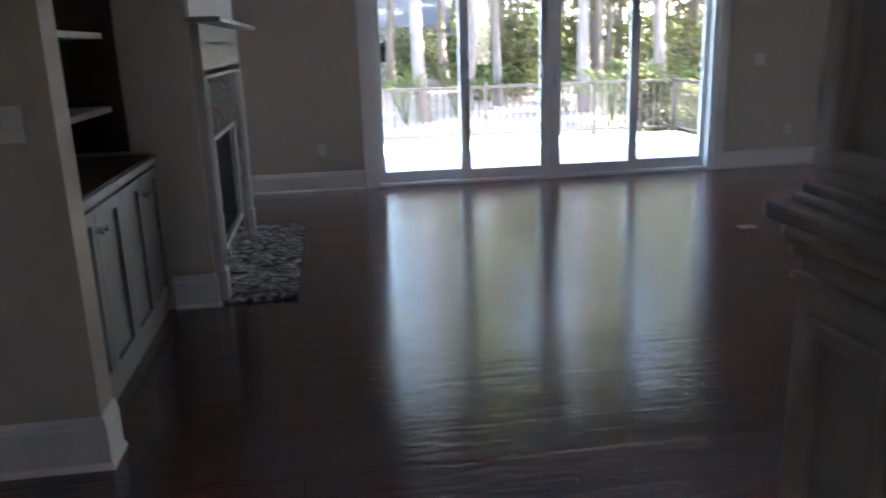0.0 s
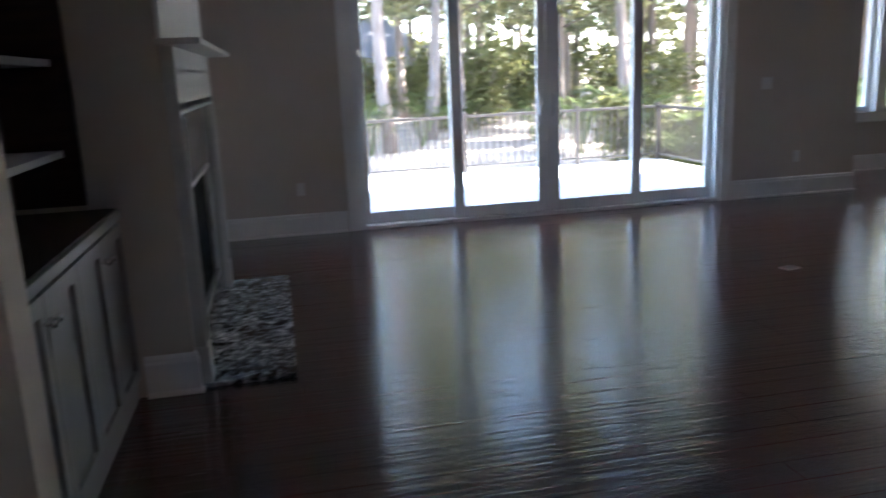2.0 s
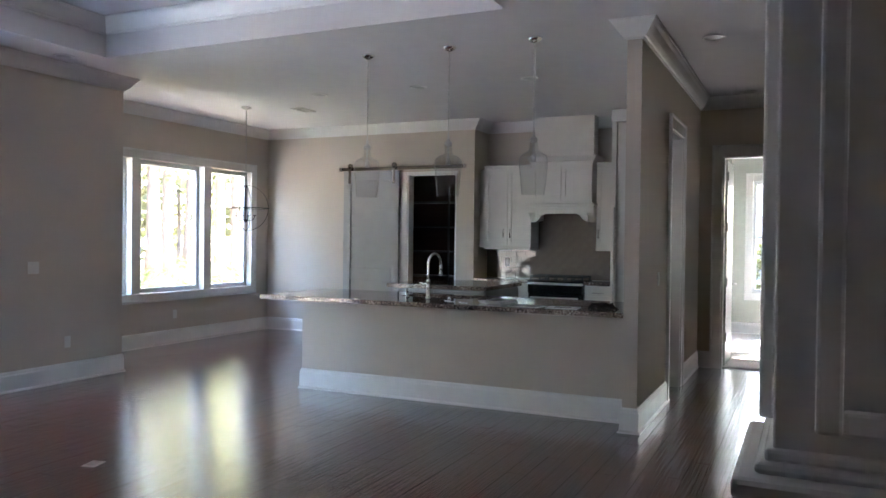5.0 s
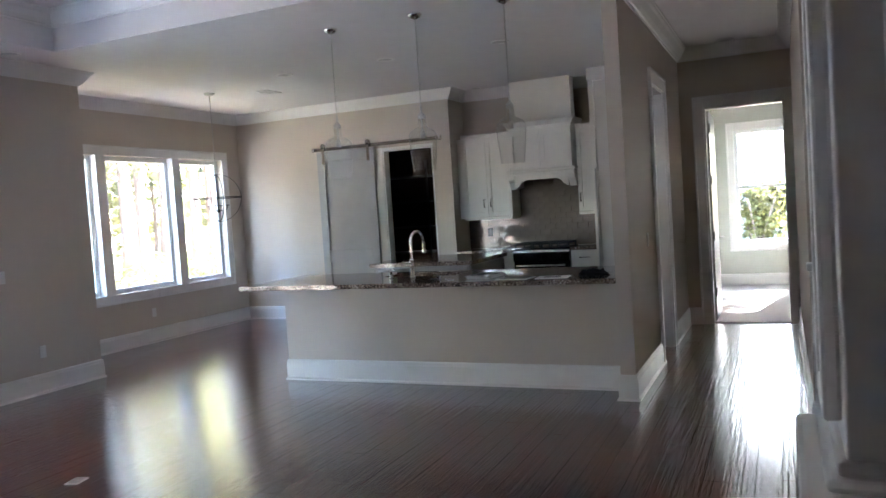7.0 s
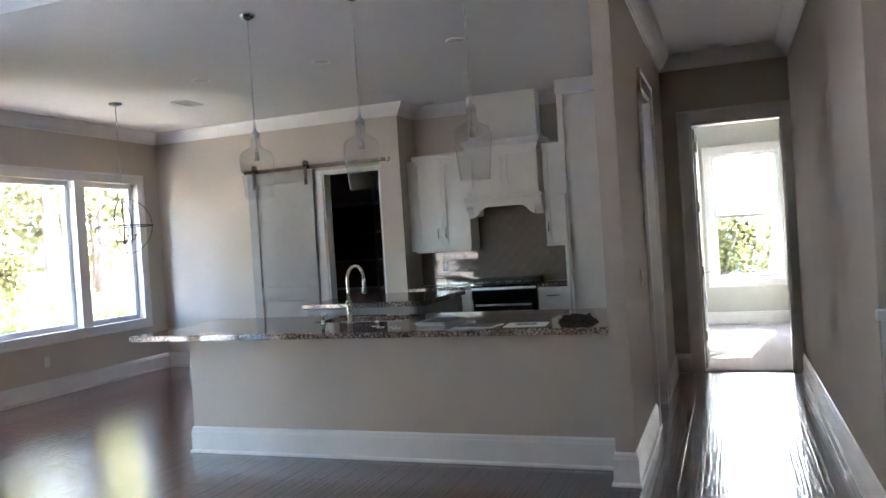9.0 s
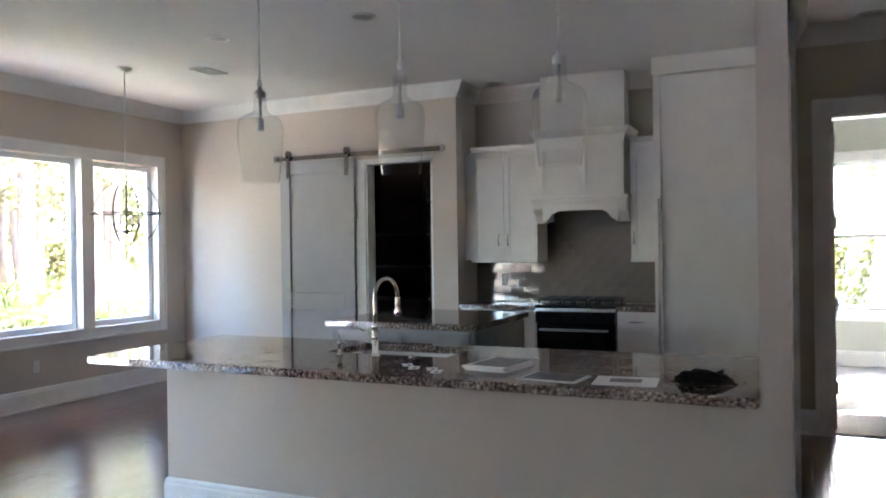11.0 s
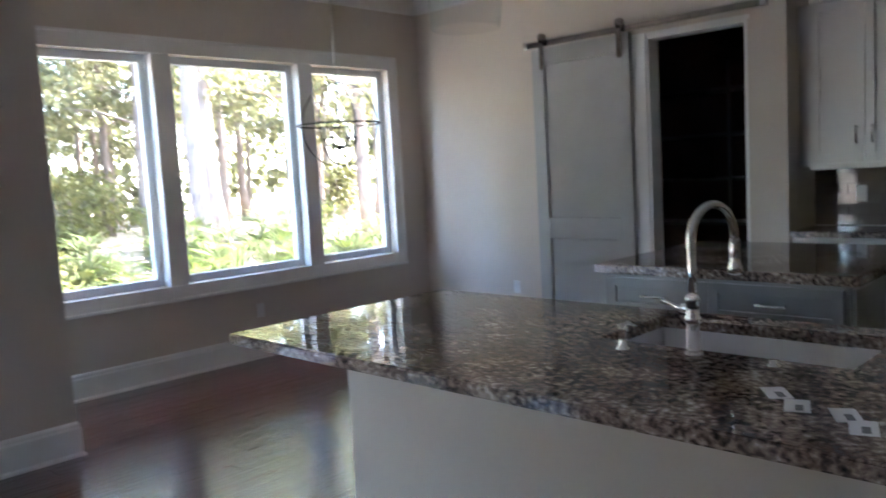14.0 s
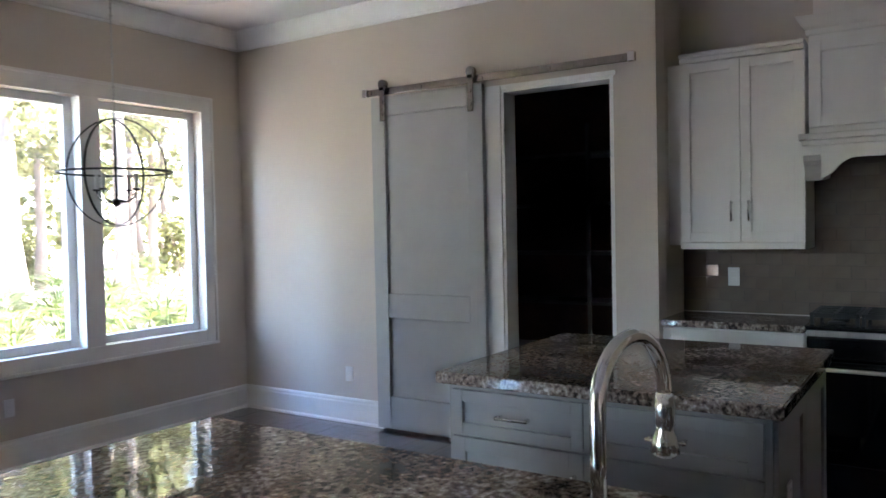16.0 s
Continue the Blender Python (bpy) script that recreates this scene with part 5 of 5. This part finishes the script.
def house(x, y, rz, w, d, h, label):
    t = thing("neighbour_house", label, "house", "", (x, y, -0.6), rz)
    part("wall", one(-w / 2, -d / 2, 0, w / 2, d / 2, h), SIDING, t)
    bm = bmesh.new()
    e = 0.5
    v = [bm.verts.new(q) for q in ((-w / 2 - e, -d / 2 - e, h), (w / 2 + e, -d / 2 - e, h), (w / 2 + e, d / 2 + e, h), (-w / 2 - e, d / 2 + e, h), (-w / 2 + 2, 0, h + 2.6), (w / 2 - 2, 0, h + 2.6))]
    for f in ((0, 1, 5, 4), (1, 2, 5), (2, 3, 4, 5), (3, 0, 4), (3, 2, 1, 0)):
        bm.faces.new([v[k] for k in f])
    part("roof", bm, ROOFM, t, "grey shingle hip roof")
    for k in range(3):
        xx = -w / 2 + w * (k + 0.5) / 3
        wn_ = part("window", one(xx - 0.5, -d / 2 - 0.05, 0.9, xx + 0.5, -d / 2 + 0.02, 2.3, 0.01), VINYL, t)
        part("pane", one(xx - 0.42, -d / 2 - 0.06, 0.98, xx + 0.42, -d / 2 - 0.045, 2.22), BLACKGLASS, wn_)


house(3.5, 54, 8, 12, 8, 3.0, "pale grey neighbour house behind the pines")
house(34, 6.0, -80, 11, 8, 3.0, "grey neighbour house seen past the bedroom")

# ---- hardwood planks ----
PW, PG = 0.128, 0.0008
rg = random.Random(5)


def plank_bm(bm, x0, x1, y0, y1, z):
    b = 0.001
    lo = [bm.verts.new((x, y, -0.010)) for x, y in ((x0, y0), (x1, y0), (x1, y1), (x0, y1))]
    ml = [bm.verts.new((x, y, z - b)) for x, y in ((x0, y0), (x1, y0), (x1, y1), (x0, y1))]
    up = [bm.verts.new((x, y, z)) for x, y in ((x0 + b, y0 + b), (x1 - b, y0 + b), (x1 - b, y1 - b), (x0 + b, y1 - b))]
    for k in range(4):
        q = (k + 1) % 4
        bm.faces.new((lo[k], lo[q], ml[q], ml[k]))
        bm.faces.new((ml[k], ml[q], up[q], up[k]))
    bm.faces.new(up)


floor_ob = bpy.data.objects["floor"]
rest = bmesh.new()
near = []
y = -2.35
while y < 9.4:
    x = -2.75 - rg.uniform(0, 1.2)
    while x < 11.55:
        ln = rg.choice((0.45, 0.75, 1.05, 1.35, 1.65)) + rg.uniform(-0.1, 0.1)
        a, b = max(x, -2.75), min(x + ln, 11.55)
        x += ln
        if y > LRN - 0.01:
            a, b = max(a, 5.9), min(b, 9.95)
        elif y > 3.0:
            a = max(a, -1.05)
        elif y < 1.45:
            a, b = max(a, -2.62), min(b, 5.28)
        elif y < 2.75:
            a, b = max(a, -2.62), min(b, 9.5)
        if b - a < 0.02 or y < -2.2:
            continue
        z = rg.uniform(-0.0006, 0.0002)
        if 0.0 < (a + b) / 2 < 5.2 and 2.2 < y < 7.0 and len(near) < 300:
            near.append((a, b, y, z))
        else:
            plank_bm(rest, a + PG / 2, b - PG / 2, y + PG / 2, y + PW - PG / 2, z)
    y += PW
for a, b, y, z in near:
    bm = bmesh.new()
    plank_bm(bm, a + PG / 2, b - PG / 2, y + PG / 2, y + PW - PG / 2, z)
    ob = new("plank", plain_mesh(bm, "plank", FLOOR))
    ob.parent = floor_ob
ob = new("plank_field", plain_mesh(rest, "plank_field", FLOOR))
ob.parent = floor_ob
ob["kind"] = "stuff"

# ---- backsplash tiles ----
bs = struct("backsplash", one(NICHE - 0.006, 3.866, 0.925, NICHE - 0.001, 5.815, 1.90), GROUT, "taupe glazed tile backsplash behind the cooker", "backsplash")
bm = bmesh.new()
abox(bm, -0.004, -0.0735, -0.0355, 0.004, 0.0735, 0.0355, 0.0015)
tile = finish(bm, "tile", TILE)
row = 0
z = 0.925
while z < 1.86:
    y = 3.866 - (0.075 if row % 2 else 0)
    while y < 5.80:
        c = y + 0.075
        if 3.93 < c < 5.76 and (z < 1.36 or 4.13 < c < 5.03):
            ob = new("tile", tile)
            ob.parent = bs
            ob.matrix_basis = pose(NICHE - 0.008, c, z + 0.0375, 0, rg.gauss(0, 0.8), rg.gauss(0, 0.8))
        y += 0.15
    z += 0.075
    row += 1
